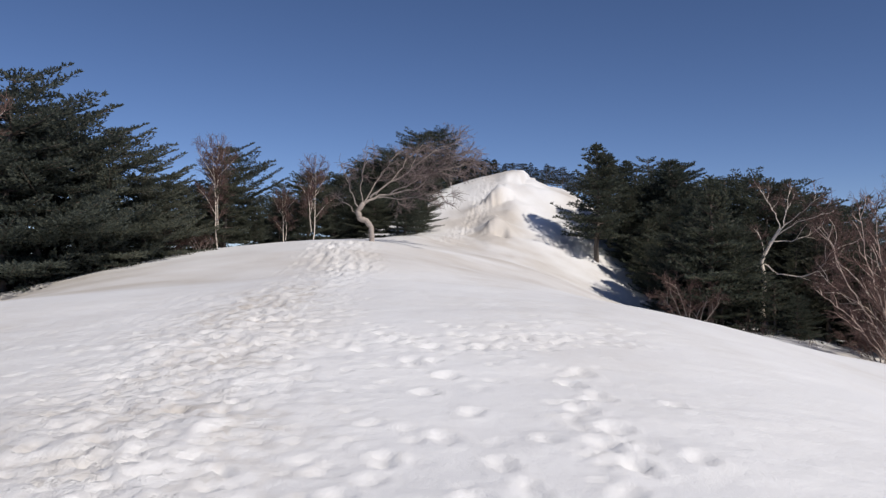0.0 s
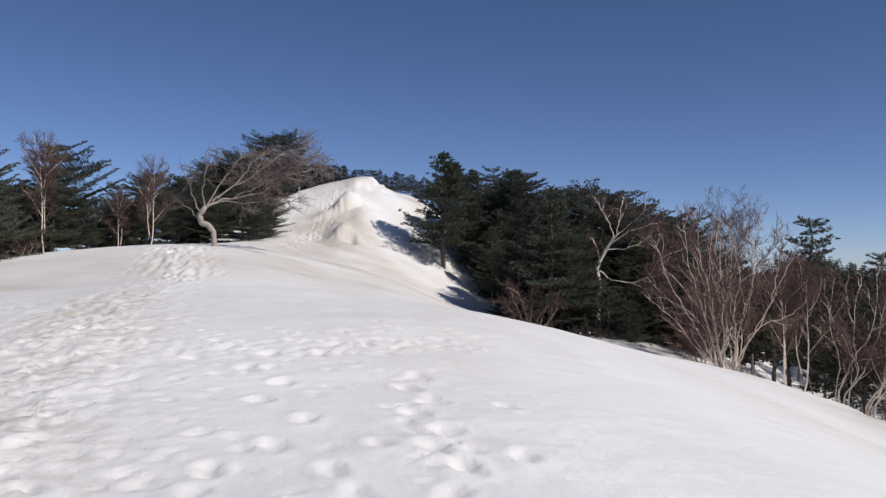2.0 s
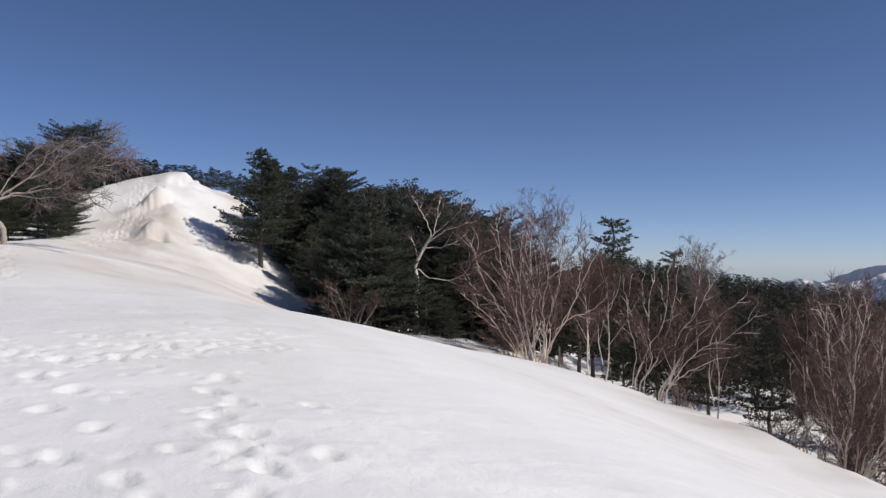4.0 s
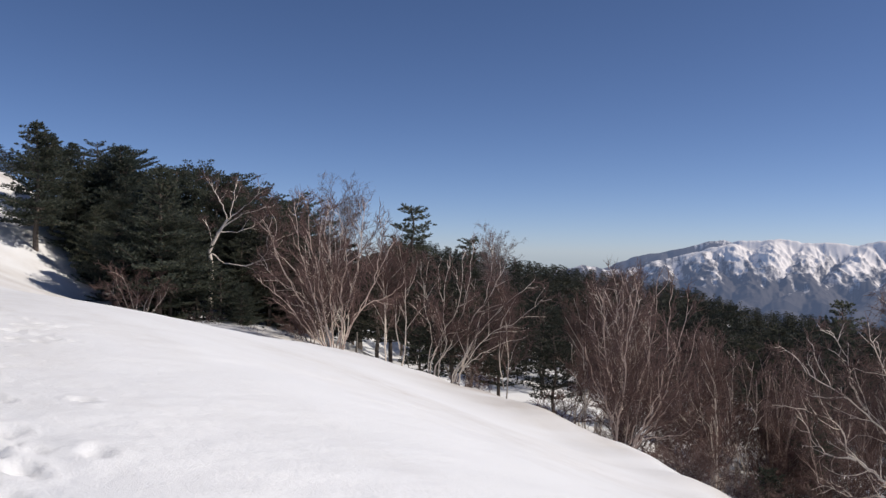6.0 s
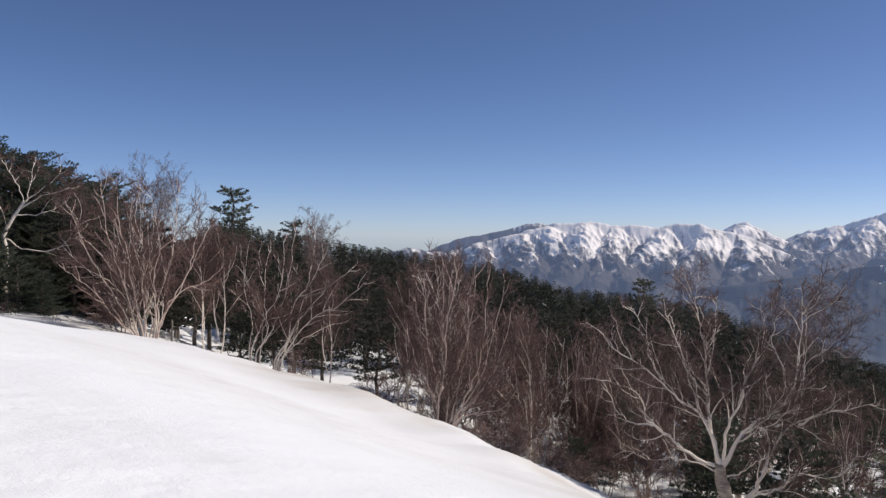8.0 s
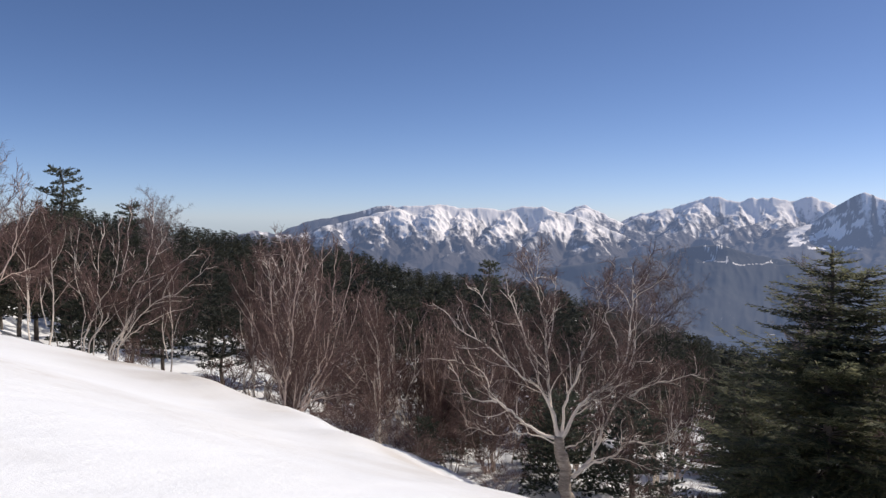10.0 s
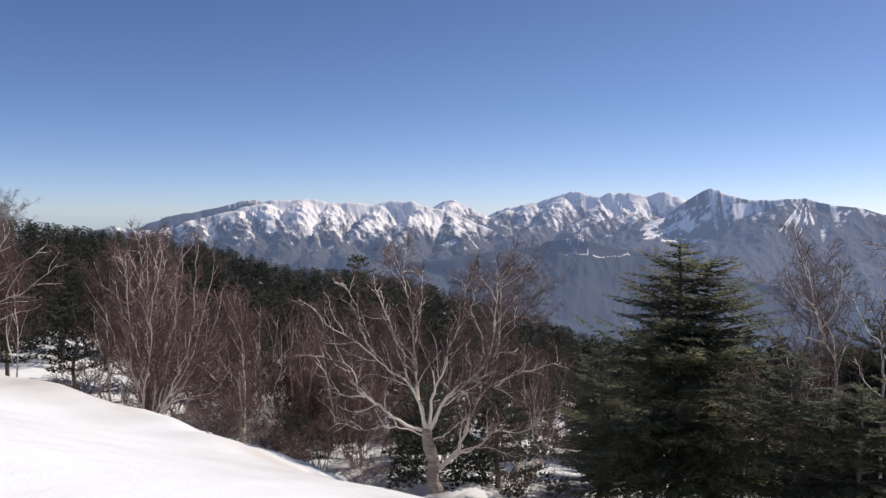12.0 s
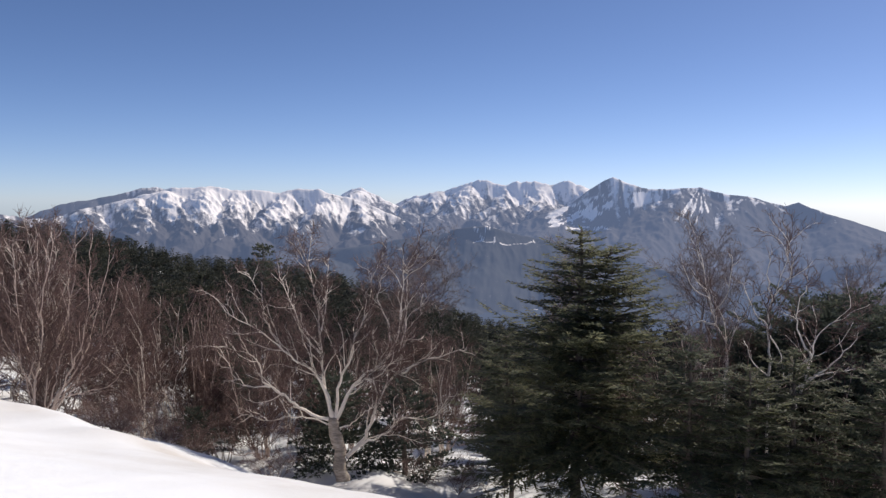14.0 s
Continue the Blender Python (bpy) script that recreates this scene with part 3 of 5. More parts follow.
    grit = np.abs(fractal(X * 7.5, Y * 7.5, 2, 61))
    plates = 0.5 * smooth(0.06, 0.10, fractal(X * 4.6, Y * 4.6, 3, 67)) + 0.7 * smooth(0.05, 0.09, fractal(X * 9, Y * 9, 2, 69))
    beside = smooth(0.0, 0.35, fractal(X * 0.35, Y * 0.5, 2, 77)) * smooth(30, 14, R) * smooth(6, 1, X)
    worn = np.clip(path + 0.25 * beside, 0, 1)
    Z += worn * (0.035 * cups + 0.02 * grit + 0.03 * plates)
    trail = 0.8 * np.exp(-(((X - np.interp(Y, [29, 33.5, 37, 41.5], [-0.5, 0.4, 1.4, 2.5])) / 0.45) ** 2)) * smooth(28.5, 30, Y) * smooth(42, 41, Y)
    # dust: dirty trodden path, brown edges of the drifts
    hump = np.exp(-(((Y - 21.5 - 0.10 * X) / 2.6) ** 2)) * smooth(4, -3, X)
    edge = np.exp(-(((X - 11.5 - 0.16 * (Y - 10)) / 3.0) ** 2)) * smooth(34, 24, Y)
    ridge = np.exp(-(((u - 0.2) / 3.2) ** 2)) * smooth(28, 32, Y) * smooth(58, 48, Y)
    foot = np.exp(-(((Y - 27.0) / 4.5) ** 2)) * smooth(-3, 0, X) * smooth(9, 5, X)
    bank = np.exp(-(((Y - 18.4 + 0.22 * (X + 7)) / 1.1) ** 2)) * smooth(-3.0, -6.0, X)
    low = smooth(0.28, 0.05, cups + 0.5 * grit)
    dust = path * (0.28 + 0.72 * low) * smooth(17, 11, Y) + hump * 0.75 * (1 - 0.7 * path) + 0.6 * edge + 1.3 * ridge * np.clip(0.6 + 1.3 * fractal(X * 0.45, Y * 0.3, 4, 73), 0, 1) + 0.75 * foot + 0.8 * bank
    dust = np.clip(dust * (0.9 + 1.0 * fractal(X * 0.5, Y * 0.9, 4, 71)), 0, 1)
    dust = np.clip(dust + wood * 0.5 * np.clip(0.3 + fractal(X * 1.3, Y * 1.3, 4, 83), 0, 1), 0, 1)
    ny, nx = X.shape
    co = np.stack([X, Y, Z], -1).reshape(-1, 3)
    idx = np.arange(ny * nx).reshape(ny, nx)
    quads = np.stack([idx[:-1, :-1], idx[:-1, 1:], idx[1:, 1:], idx[1:, :-1]], -1).reshape(-1, 4)
    me = bpy.data.meshes.new("ground")
    me.vertices.add(len(co))
    me.vertices.foreach_set("co", co.ravel())
    me.loops.add(quads.size)
    me.loops.foreach_set("vertex_index", quads.ravel().astype(np.int32))
    me.polygons.add(len(quads))
    me.polygons.foreach_set("loop_start", np.arange(0, quads.size, 4, dtype=np.int32))
    me.polygons.foreach_set("use_smooth", np.ones(len(quads), bool))
    layer = me.attributes.new("dust", "FLOAT_COLOR", "POINT")
    d = dust.ravel()
    layer.data.foreach_set("color", np.stack([d, d, d, np.ones_like(d)], -1).ravel())
    layer = me.attributes.new("worn", "FLOAT_COLOR", "POINT")
    d = np.clip(worn * 1.1 + trail + 0.3 * ridge * np.clip(0.4 + 2.0 * fractal(X * 0.8, Y * 0.5, 3, 79), 0, 1), 0, 1).ravel()
    layer.data.foreach_set("color", np.stack([d, d, d, np.ones_like(d)], -1).ravel())
    me.update(calc_edges=True)
    me.materials.append(SNOW)
    return tagged(new("ground", me), "old spring snow with trodden path, footprints and brown dust", "snow", kind="structure")


make_ground()


# ---- the far mountains across the valley ----
def range_material(name, low, high, haze):
    m, n, l, b = material(name)
    co = n.new("ShaderNodeTexCoord").outputs["Object"]
    at = n.new("ShaderNodeAttribute")
    at.attribute_name = "snow"
    s = n.new("ShaderNodeMath")
    s.operation = "ADD"
    l.new(at.outputs["Fac"], s.inputs[0])
    wide = n.new("ShaderNodeMath")
    wide.operation = "MULTIPLY_ADD"
    wide.inputs[1].default_value, wide.inputs[2].default_value = 1.2, -0.1
    l.new(add_noise(n, l, 0.03, 10, 0.8, co), wide.inputs[0])
    l.new(wide.outputs[0], s.inputs[1])
    cover = ramp(n, l, s.outputs[0], [(0.73, (0, 0, 0)), (1.04, (1, 1, 1))])
    wood = mixed(n, l, add_noise(n, l, 0.012, 7, 0.7, co), low, high)
    l.new(mixed(n, l, cover, wood, (0.75, 0.70, 0.655)), b.inputs["Base Color"])
    b.inputs["Roughness"].default_value = 0.9
    b.inputs["Specular IOR Level"].default_value = 0.0
    # blue haze of the air between, put in as an even glow
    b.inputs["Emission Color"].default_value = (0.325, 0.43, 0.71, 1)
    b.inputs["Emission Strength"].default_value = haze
    return m


def polar_sheet(name, az, rr, Z, snow, mat):
    A, Rr = np.meshgrid(np.radians(az), rr)
    ny, nx = Z.shape
    idx = np.arange(ny * nx).reshape(ny, nx)
    quads = np.stack([idx[:-1, :-1], idx[1:, :-1], idx[1:, 1:], idx[:-1, 1:]], -1).reshape(-1, 4)
    me = bpy.data.meshes.new(name)
    me.vertices.add(ny * nx)
    me.vertices.foreach_set("co", np.stack([Rr * np.sin(A), Rr * np.cos(A), Z], -1).ravel())
    me.loops.add(quads.size)
    me.loops.foreach_set("vertex_index", quads.ravel().astype(np.int32))
    me.polygons.add(len(quads))
    me.polygons.foreach_set("loop_start", np.arange(0, quads.size, 4, dtype=np.int32))
    me.polygons.foreach_set("use_smooth", np.ones(len(quads), bool))
    me.attributes.new("snow", "FLOAT", "POINT").data.foreach_set("value", snow.ravel())
    me.update(calc_edges=True)
    me.materials.append(mat)
    return me


def mountains(label, az_list, el_list, crest_r, deep, seed, mat, snow_line, snow_gain, streaks, jag, spurs, steep=0.62, patches=None, rough=1.0):
    """One range: a crest of given height by azimuth, with oblique spurs and their side spurs running down to the valley. patches(azimuth, elevation) adds snowfields."""
    rng = random.Random(seed)
    az = np.arange(az_list[0], az_list[-1], 0.055)
    rr = np.concatenate([np.arange(crest_r - deep, crest_r + 40, 8.0), np.arange(crest_r + 50, crest_r + 320, 60)])
    D, Rr = np.meshgrid(az, rr)
    wob = 12 * fractal(D * 1.1, Rr * 0.006, 3, seed + 3)

    def top_at(a):
        return 1.55 + crest_r * np.tan(np.radians(np.interp(a, az_list, el_list)))

    line = 1.55 + crest_r * np.tan(np.radians(np.interp(D, az_list, el_list) + jag * fractal(D * 1.5, D * 0, 5, seed + 5)))
    rc = crest_r + 60 * fractal(D * 0.35, D * 0, 3, seed + 7)
    floor = -300.0
    Z = np.maximum(line - 1.5 * np.maximum(rc - Rr, 0) - 0.7 * np.maximum(Rr - rc, 0) * (Rr > crest_r + 36), floor)

    def spur(a0, r0, z0, drift, length, low, level):
        t = np.clip((r0 - Rr) / length, 0, 1)
        wave = 0.5 * fractal(Rr * 0.004, Rr * 0 + a0, 3, seed + 11)
        a = a0 + drift * t**1.15 + wave * t
        z = z0 + (low - z0) * t**0.92
        knob = 26 * fractal(Rr * 0.008, Rr * 0 + a0 * 3, 3, seed + 13) * np.minimum(t * 4, 1)
        side = np.abs(np.radians(D - a)) * Rr
        side = np.sqrt(side**2 + 30.0**2) - 30.0
        ridge = z + knob - steep * side * (1 + 0.25 * fractal(D * 2.2, Rr * 0.01, 2, seed + 19))
        np.maximum(Z, np.where((Rr <= r0) & (Rr > r0 - length), ridge, floor), out=Z)
        if level < 2:
            for k in range(4 if level == 0 else 2):
                tt = rng.uniform(0.12, 0.75)
                zz = z0 + (low - z0) * tt**0.92
                sg = -1 if (k + level) % 2 else 1
                spur(a0 + drift * tt**1.15, r0 - tt * length, zz - 4, drift * (1 - tt) * 0.4 + sg * rng.uniform(1.0, 2.6), length * rng.uniform(0.3, 0.5), zz - rng.uniform(90, 170), level + 1)

    for k in range(spurs):
        a0 = az_list[0] + (az_list[-1] - az_list[0]) * (k + rng.uniform(0.2, 0.8)) / spurs
        z0 = top_at(a0)
        spur(a0, crest_r - 5, z0 - 3, rng.choice((-1, -1, 1)) * rng.uniform(2.0, 5.5), min(deep, 1150) * rng.uniform(0.75, 1.0), rng.uniform(-330, -295), 0)
    Z = Z + wob * smooth(crest_r, crest_r - 120, Rr)
    below = smooth(crest_r - 10, crest_r - 90, Rr)
    gul = ridged(D * 0.9 + 0.0045 * Rr, Rr * 0.0075, 5, seed + 23)
    Z = Z + 23 * rough * (gul - 0.45) * below * smooth(-260, -80, Z)
    # fine rills running down the slopes
    rill = ridged(D * 1.9 + 0.004 * Rr + 3.0 * fractal(D * 0.35, Rr * 0.0035, 3, seed + 31), Rr * 0.0045, 4, seed + 37)
    Z = Z + 12 * rough * (rill - 0.4) * below * smooth(-120, 20, Z)
    el = np.degrees(np.arctan2(Z - 1.55, Rr))
    up = (Z + 250) / (np.max(line) + 250)
    streak = fractal(D * 2.6 + 0.006 * Rr + 0.8 * fractal(D, Rr * 0.006, 2, 3), Rr * 0.009, 4, seed + 29)
    fine = fractal(D * 7.0 + 1.2 * fractal(D * 2, Rr * 0.01, 2, 5), Rr * 0.012, 3, seed + 41)
    snow = snow_gain * (smooth(snow_line - 0.34, snow_line + 0.34, up + 0.2 * (0.5 - gul) + 0.22 * (0.42 - rill) + streaks * streak + 0.12 * fine) - 0.5) + 0.28
    if patches:
        snow = np.maximum(snow, patches(D, el))
    return tagged(new("backdrop", polar_sheet("backdrop", az, rr, Z, snow, mat)), label, "mountains", kind="structure")


def cone_snow(D, el):
    """Streaks running down from the cone's top, snowfields on the shoulder beside it, and level fields at their foot."""
    down = 1.1 - el
    turn = (D - 91.0) / np.maximum(down + 0.15, 0.15)
    lines = smooth(0.03, 0.2, fractal(turn * 11, down * 0.8, 3, 201)) * smooth(-0.95, -0.5, turn) * smooth(1.05, 0.5, turn)
    cone = lines * smooth(3.2, 1.5, down + 0.9 * fractal(D * 3, el * 2, 3, 203)) * smooth(0.0, 0.3, down)
    across = (D - 84.0) * 0.35 - (el + 0.4) * 0.94
    along = (D - 84.0) * 0.94 + (el + 0.4) * 0.35
    field = fractal(along * 0.9, across * 2.6, 4, 207) + 0.7 * fractal(along * 4, across * 7, 3, 209)
    shoulder = smooth(-0.02, 0.2, field + 0.1) * smooth(1.5, 0.4, np.abs(across)) * smooth(79.8, 81.6, D) * smooth(89.6, 88.3, D) * smooth(1.0, 0.7, el) * smooth(-1.8, -1.4, el)
    level = smooth(0.22, 0.08, np.abs(el + 1.62 + 0.12 * fractal(D * 2, el * 0, 2, 211))) * smooth(81.8, 82.6, D) * smooth(86.0, 84.6, D) * smooth(-0.15, 0.1, fractal(D * 3, el * 9, 3, 213))
    right = smooth(0.02, 0.2, fractal(D * 2.2 + el, (el - 0.8 * D) * 2.2, 3, 215)) * smooth(92.0, 93.0, D) * smooth(95.4, 94.4, D) * smooth(0.6, 0.3, el) * smooth(-0.8, -0.1, el)
    return -0.2 + 0.95 * np.maximum.reduce([cone, shoulder, level, 0.7 * right])


def ski_runs(D, el):
    """Pale clearings and a winding road on the wooded hill."""
    road = smooth(0.07, 0.02, np.abs(el + 2.72 + 0.10 * np.sin(D * 1.7) + 0.05 * np.sin(D * 5.0))) * smooth(75.6, 76.0, D) * smooth(81.0, 80.0, D)
    spots = smooth(0.2, 0.34, fractal(D * 5.0, el * 6.0, 3, 221)) * smooth(75.2, 75.6, D) * smooth(78.2, 77.2, D) * smooth(-3.0, -2.7, el)
    return -0.2 + 0.72 * np.maximum(road, spots)


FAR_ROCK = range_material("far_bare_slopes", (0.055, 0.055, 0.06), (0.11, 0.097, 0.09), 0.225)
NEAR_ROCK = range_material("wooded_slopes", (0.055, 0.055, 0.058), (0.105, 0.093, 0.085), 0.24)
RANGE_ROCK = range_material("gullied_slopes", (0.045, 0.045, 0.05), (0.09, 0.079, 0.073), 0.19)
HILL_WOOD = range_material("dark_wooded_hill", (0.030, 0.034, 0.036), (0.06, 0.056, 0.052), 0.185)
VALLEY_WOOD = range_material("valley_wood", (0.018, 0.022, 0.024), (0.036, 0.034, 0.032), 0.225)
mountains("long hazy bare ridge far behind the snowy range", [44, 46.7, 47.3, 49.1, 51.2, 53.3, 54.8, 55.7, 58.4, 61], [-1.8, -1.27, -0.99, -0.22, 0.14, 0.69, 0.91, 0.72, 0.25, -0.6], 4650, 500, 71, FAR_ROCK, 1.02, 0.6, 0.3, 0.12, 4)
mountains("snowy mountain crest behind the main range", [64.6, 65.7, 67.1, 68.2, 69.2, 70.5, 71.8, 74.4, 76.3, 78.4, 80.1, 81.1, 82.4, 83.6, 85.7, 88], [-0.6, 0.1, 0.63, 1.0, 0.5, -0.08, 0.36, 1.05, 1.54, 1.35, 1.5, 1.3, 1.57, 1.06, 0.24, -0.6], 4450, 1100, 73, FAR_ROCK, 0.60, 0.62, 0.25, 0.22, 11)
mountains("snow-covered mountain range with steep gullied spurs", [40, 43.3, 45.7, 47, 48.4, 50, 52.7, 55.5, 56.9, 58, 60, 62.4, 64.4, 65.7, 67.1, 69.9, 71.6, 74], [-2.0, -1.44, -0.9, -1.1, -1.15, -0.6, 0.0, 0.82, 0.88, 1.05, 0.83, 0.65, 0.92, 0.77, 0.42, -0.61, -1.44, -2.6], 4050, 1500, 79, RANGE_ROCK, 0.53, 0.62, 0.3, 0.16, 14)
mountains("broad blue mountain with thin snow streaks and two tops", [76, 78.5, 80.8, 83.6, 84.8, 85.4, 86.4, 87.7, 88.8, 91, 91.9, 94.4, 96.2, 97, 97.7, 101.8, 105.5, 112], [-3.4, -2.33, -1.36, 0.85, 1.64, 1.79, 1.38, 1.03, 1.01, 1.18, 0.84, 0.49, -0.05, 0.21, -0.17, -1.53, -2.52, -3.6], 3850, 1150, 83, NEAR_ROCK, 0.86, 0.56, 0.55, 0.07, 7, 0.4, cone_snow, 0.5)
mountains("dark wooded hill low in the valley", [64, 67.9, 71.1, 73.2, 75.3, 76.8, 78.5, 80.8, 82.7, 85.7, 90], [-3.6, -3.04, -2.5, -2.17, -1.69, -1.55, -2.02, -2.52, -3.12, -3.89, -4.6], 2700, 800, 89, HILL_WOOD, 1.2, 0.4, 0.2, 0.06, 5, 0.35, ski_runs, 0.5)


def valley():
    """The wooded valley floor between the near slope and the far range."""
    az = np.arange(30, 118, 0.2)
    rr = np.concatenate([np.arange(150, 600, 15.0), np.arange(600, 4700, 60.0)])
    D, Rr = np.meshgrid(az, rr)
    A = np.radians(D)
    X, Y = Rr * np.sin(A), Rr * np.cos(A)
    low = land(X, Y) - 4 * smooth(220, 150, Rr)
    Z = np.maximum(low, -285 - 15 * fractal(X * 0.002, Y * 0.002, 3, 9)) + 10 * fractal(X * 0.004, Y * 0.004, 4, 15) * smooth(300, 800, Rr)
    el = np.degrees(np.arctan2(Z - 1.55, Rr))
    town = smooth(0.45, 0.15, np.abs(el + 6.95)) * smooth(72.8, 73.8, D) * smooth(82.0, 80.0, D) * smooth(0.0, 0.2, fractal(D * 2.5, el * 9.0, 3, 23))
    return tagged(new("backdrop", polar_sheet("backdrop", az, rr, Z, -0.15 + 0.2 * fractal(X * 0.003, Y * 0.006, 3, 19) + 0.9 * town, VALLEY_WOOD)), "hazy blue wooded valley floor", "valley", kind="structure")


valley()

# ---- conifers ----
plant(conifer("fir_tree", "broad dark green fir with dense layered sprays and two tops", 3, 7.3, 4.0, rows=27, per_row=13, fine=0.95, droop=0.24, tops=2, gaps=0.12, wide=0.95, cone_power=0.6, bare=0.17, needles=spray, reaches=(0.55, 0.8, 0.9, 0.97, 1.02), curl=0.035, twin=-1.5, sweep=0.22), 21.3, 2.1)
fir_side = plant(conifer("fir_tree", "lower olive green fir with open sunlit boughs over the snow", 7, 4.9, 2.6, rows=16, per_row=10, fine=0.85, droop=0.2, gaps=0.2, wide=1.0, cone_power=0.6, bare=0.3, needles=spray, reaches=(0.55, 0.8, 0.95, 1.05), curl=0.035, sweep=0.22), 20.7, -0.6)
fir_slim = plant(conifer("fir_tree", "dark ragged fir with open whorls and a double top", 5, 5.3, 1.9, DARK_PINE, rows=19, per_row=9, fine=1.0, droop=0.08, tops=2, gaps=0.15, wide=1.0, bare=0.16, cone_power=0.75), 6.56, 35.4, 0, 0.94)
fir_mid = plant(conifer("fir_tree", "dark dense fir in the wood beside the snow ridge", 8, 7.0, 2.9, DARK_PINE, rows=14, per_row=11, fine=1.25, droop=0.15, bare=0.02, gaps=0.14, flat=0.3, cone_power=0.65, wide=1.0), 11.3, 39.4, 0, 0.78)
pine_flat = plant(conifer("pine_tree", "dark wind-clipped pine with a broad flat layered crown", 12, 6.4, 3.0, DARK_PINE, rows=11, per_row=13, fine=1.25, flat=0.75, gaps=0.12, bare=0.02, droop=0.1, wide=1.0), 13.5, 34.5, 0, 0.92)
pine_wind = plant(conifer("pine_tree", "dark windswept pine with layered branches streaming to one side", 15, 5.3, 2.7, PINE, rows=11, per_row=12, fine=1.45, flat=0.4, wind=0.4, gaps=0.18, bare=0.03, droop=0.3, wide=0.95), -11.9, 22.4, 0, 1.08)
pine_flag = plant(conifer("pine_tree", "sparse dark pine with flat tiers of branches", 19, 8.9, 1.7, DARK_PINE, rows=12, per_row=9, fine=0.55, flat=0.7, gaps=0.2, bare=0.5), 33.9, 49.6, 0, 1.22)
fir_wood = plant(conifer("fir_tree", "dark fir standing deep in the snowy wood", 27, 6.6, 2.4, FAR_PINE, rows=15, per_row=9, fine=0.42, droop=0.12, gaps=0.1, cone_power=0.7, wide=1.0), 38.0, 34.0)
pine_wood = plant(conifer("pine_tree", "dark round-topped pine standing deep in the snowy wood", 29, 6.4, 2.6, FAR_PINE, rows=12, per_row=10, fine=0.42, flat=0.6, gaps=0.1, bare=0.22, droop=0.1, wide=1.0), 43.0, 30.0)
fir_young = plant(conifer("fir_tree", "young dark green fir at the edge of the snow", 23, 2.4, 1.4, DARK_PINE, rows=10, per_row=8, fine=1.1, flat=0.3, bare=0.02, droop=0.15, gaps=0.15), 10.7, 29.1)

for x, y, turn, size, tall in [(-13.1, 22.7, 40, 1.02, 1.0), (-9.7, 23.7, 10, 0.78, 0.95), (-8.9, 24.6, 70, 0.62, 0.9), (-8.8, 27.6, -20, 0.55, 0.85), (-8.0, 30.0, 5, 0.74, 1.06), (-15.2, 23.6, 100, 1.12, 1.0), (-5.8, 35.5, 30, 0.70, 1.0), (-5.0, 37.7, -30, 0.65, 1.0), (-11.5, 24.0, 15, 0.9, 1.0), (-14.5, 24.5, 55, 1.1, 1.0), (-10.5, 31.0, 25, 0.7, 1.0), (-6.9, 33.0, 0, 0.55, 0.9), (-12.3, 28.0, 80, 0.8, 1.0), (-11.2, 22.9, 0, 0.92, 0.9), (-9.9, 23.4, 120, 0.75, 0.85), (-12.6, 22.4, 60, 1.0, 1.0), (-9.4, 26.2, 20, 0.6, 0.8), (-8.4, 31.8, 60, 0.62, 0.95), (-7.0, 36.5, 100, 0.7, 1.0), (-16.5, 27.0, 30, 1.1, 1.0)]:
    replant(pine_wind, x, y, turn, size, tall)
for x, y, turn, size, tall in [(-4.9, 30.2, 40, 0.44, 1), (-6.3, 27.9, 80, 0.24, 1), (-5.7, 28.8, 10, 0.26, 1), (-5.1, 29.3, 150, 0.28, 1), (-4.1, 31.2, 90, 0.34, 1), (-7.9, 26.6, 20, 0.26, 1), (-1.2, 40, 0, 0.55, 1), (-2.5, 38.2, 60, 0.52, 1), (-0.2, 42, 100, 0.48, 1), (-3.6, 39, 30, 0.52, 1), (-1.8, 32.4, 140, 0.40, 0.6), (-2.9, 33.5, 40, 0.45, 0.75), (-0.9, 35, 220, 0.36, 0.7), (13.6, 37.9, 80, 0.94, 1), (18.2, 37.9, 150, 1.00, 1), (15.6, 36, 210, 0.92, 1), (20.8, 41, 20, 1.00, 1), (-4.2, 35.2, 10, 0.50, 0.9), (-1.4, 31, 30, 0.34, 0.65), (-1.1, 33.4, 200, 0.36, 0.65), (-2.6, 31, 90, 0.38, 0.65), (-3.4, 31.8, 250, 0.42, 0.7), (11.8, 35, 20, 0.70, 0.95), (27.1, -4.7, 30, 1.06, 1), (26.0, -5.4, 120, 1.0, 1), (27.8, -3.6, 250, 0.94, 1), (27.4, -2.8, 80, 0.84, 1), (16.5, 40.5, 60, 1.00, 1)]:
    replant(pine_flat, x, y, turn, size, tall)
for x, y, turn, size, tall in [(10.4, 37.2, 20, 0.62, 1), (10.9, 34.6, 130, 0.68, 0.95), (12.3, 36.4, 300, 0.81, 1), (14.8, 33, 90, 0.75, 0.95), (12, 41.5, 40, 0.76, 1), (13.2, 31, 10, 0.50, 0.9), (16.6, 33.5, 190, 0.80, 1), (12.5, 46, 30, 0.74, 1), (14.2, 43, 130, 0.86, 1), (15.4, 30.6, 70, 0.55, 1)]:
    replant(fir_mid, x, y, turn, size, tall)
for x, y, turn, size, tall in [(20.6, -1.9, 60, 0.9, 1.0), (21.9, -3.0, 200, 1.0, 1.0), (21.2, -4.9, 20, 1.05, 1.0), (24.0, 4.5, 300, 0.9, 1.0), (22.4, 4.0, 130, 0.62, 1.0), (25.5, -7.0, 20, 1.1, 1.0)]:
    replant(fir_side, x, y, turn, size, tall)
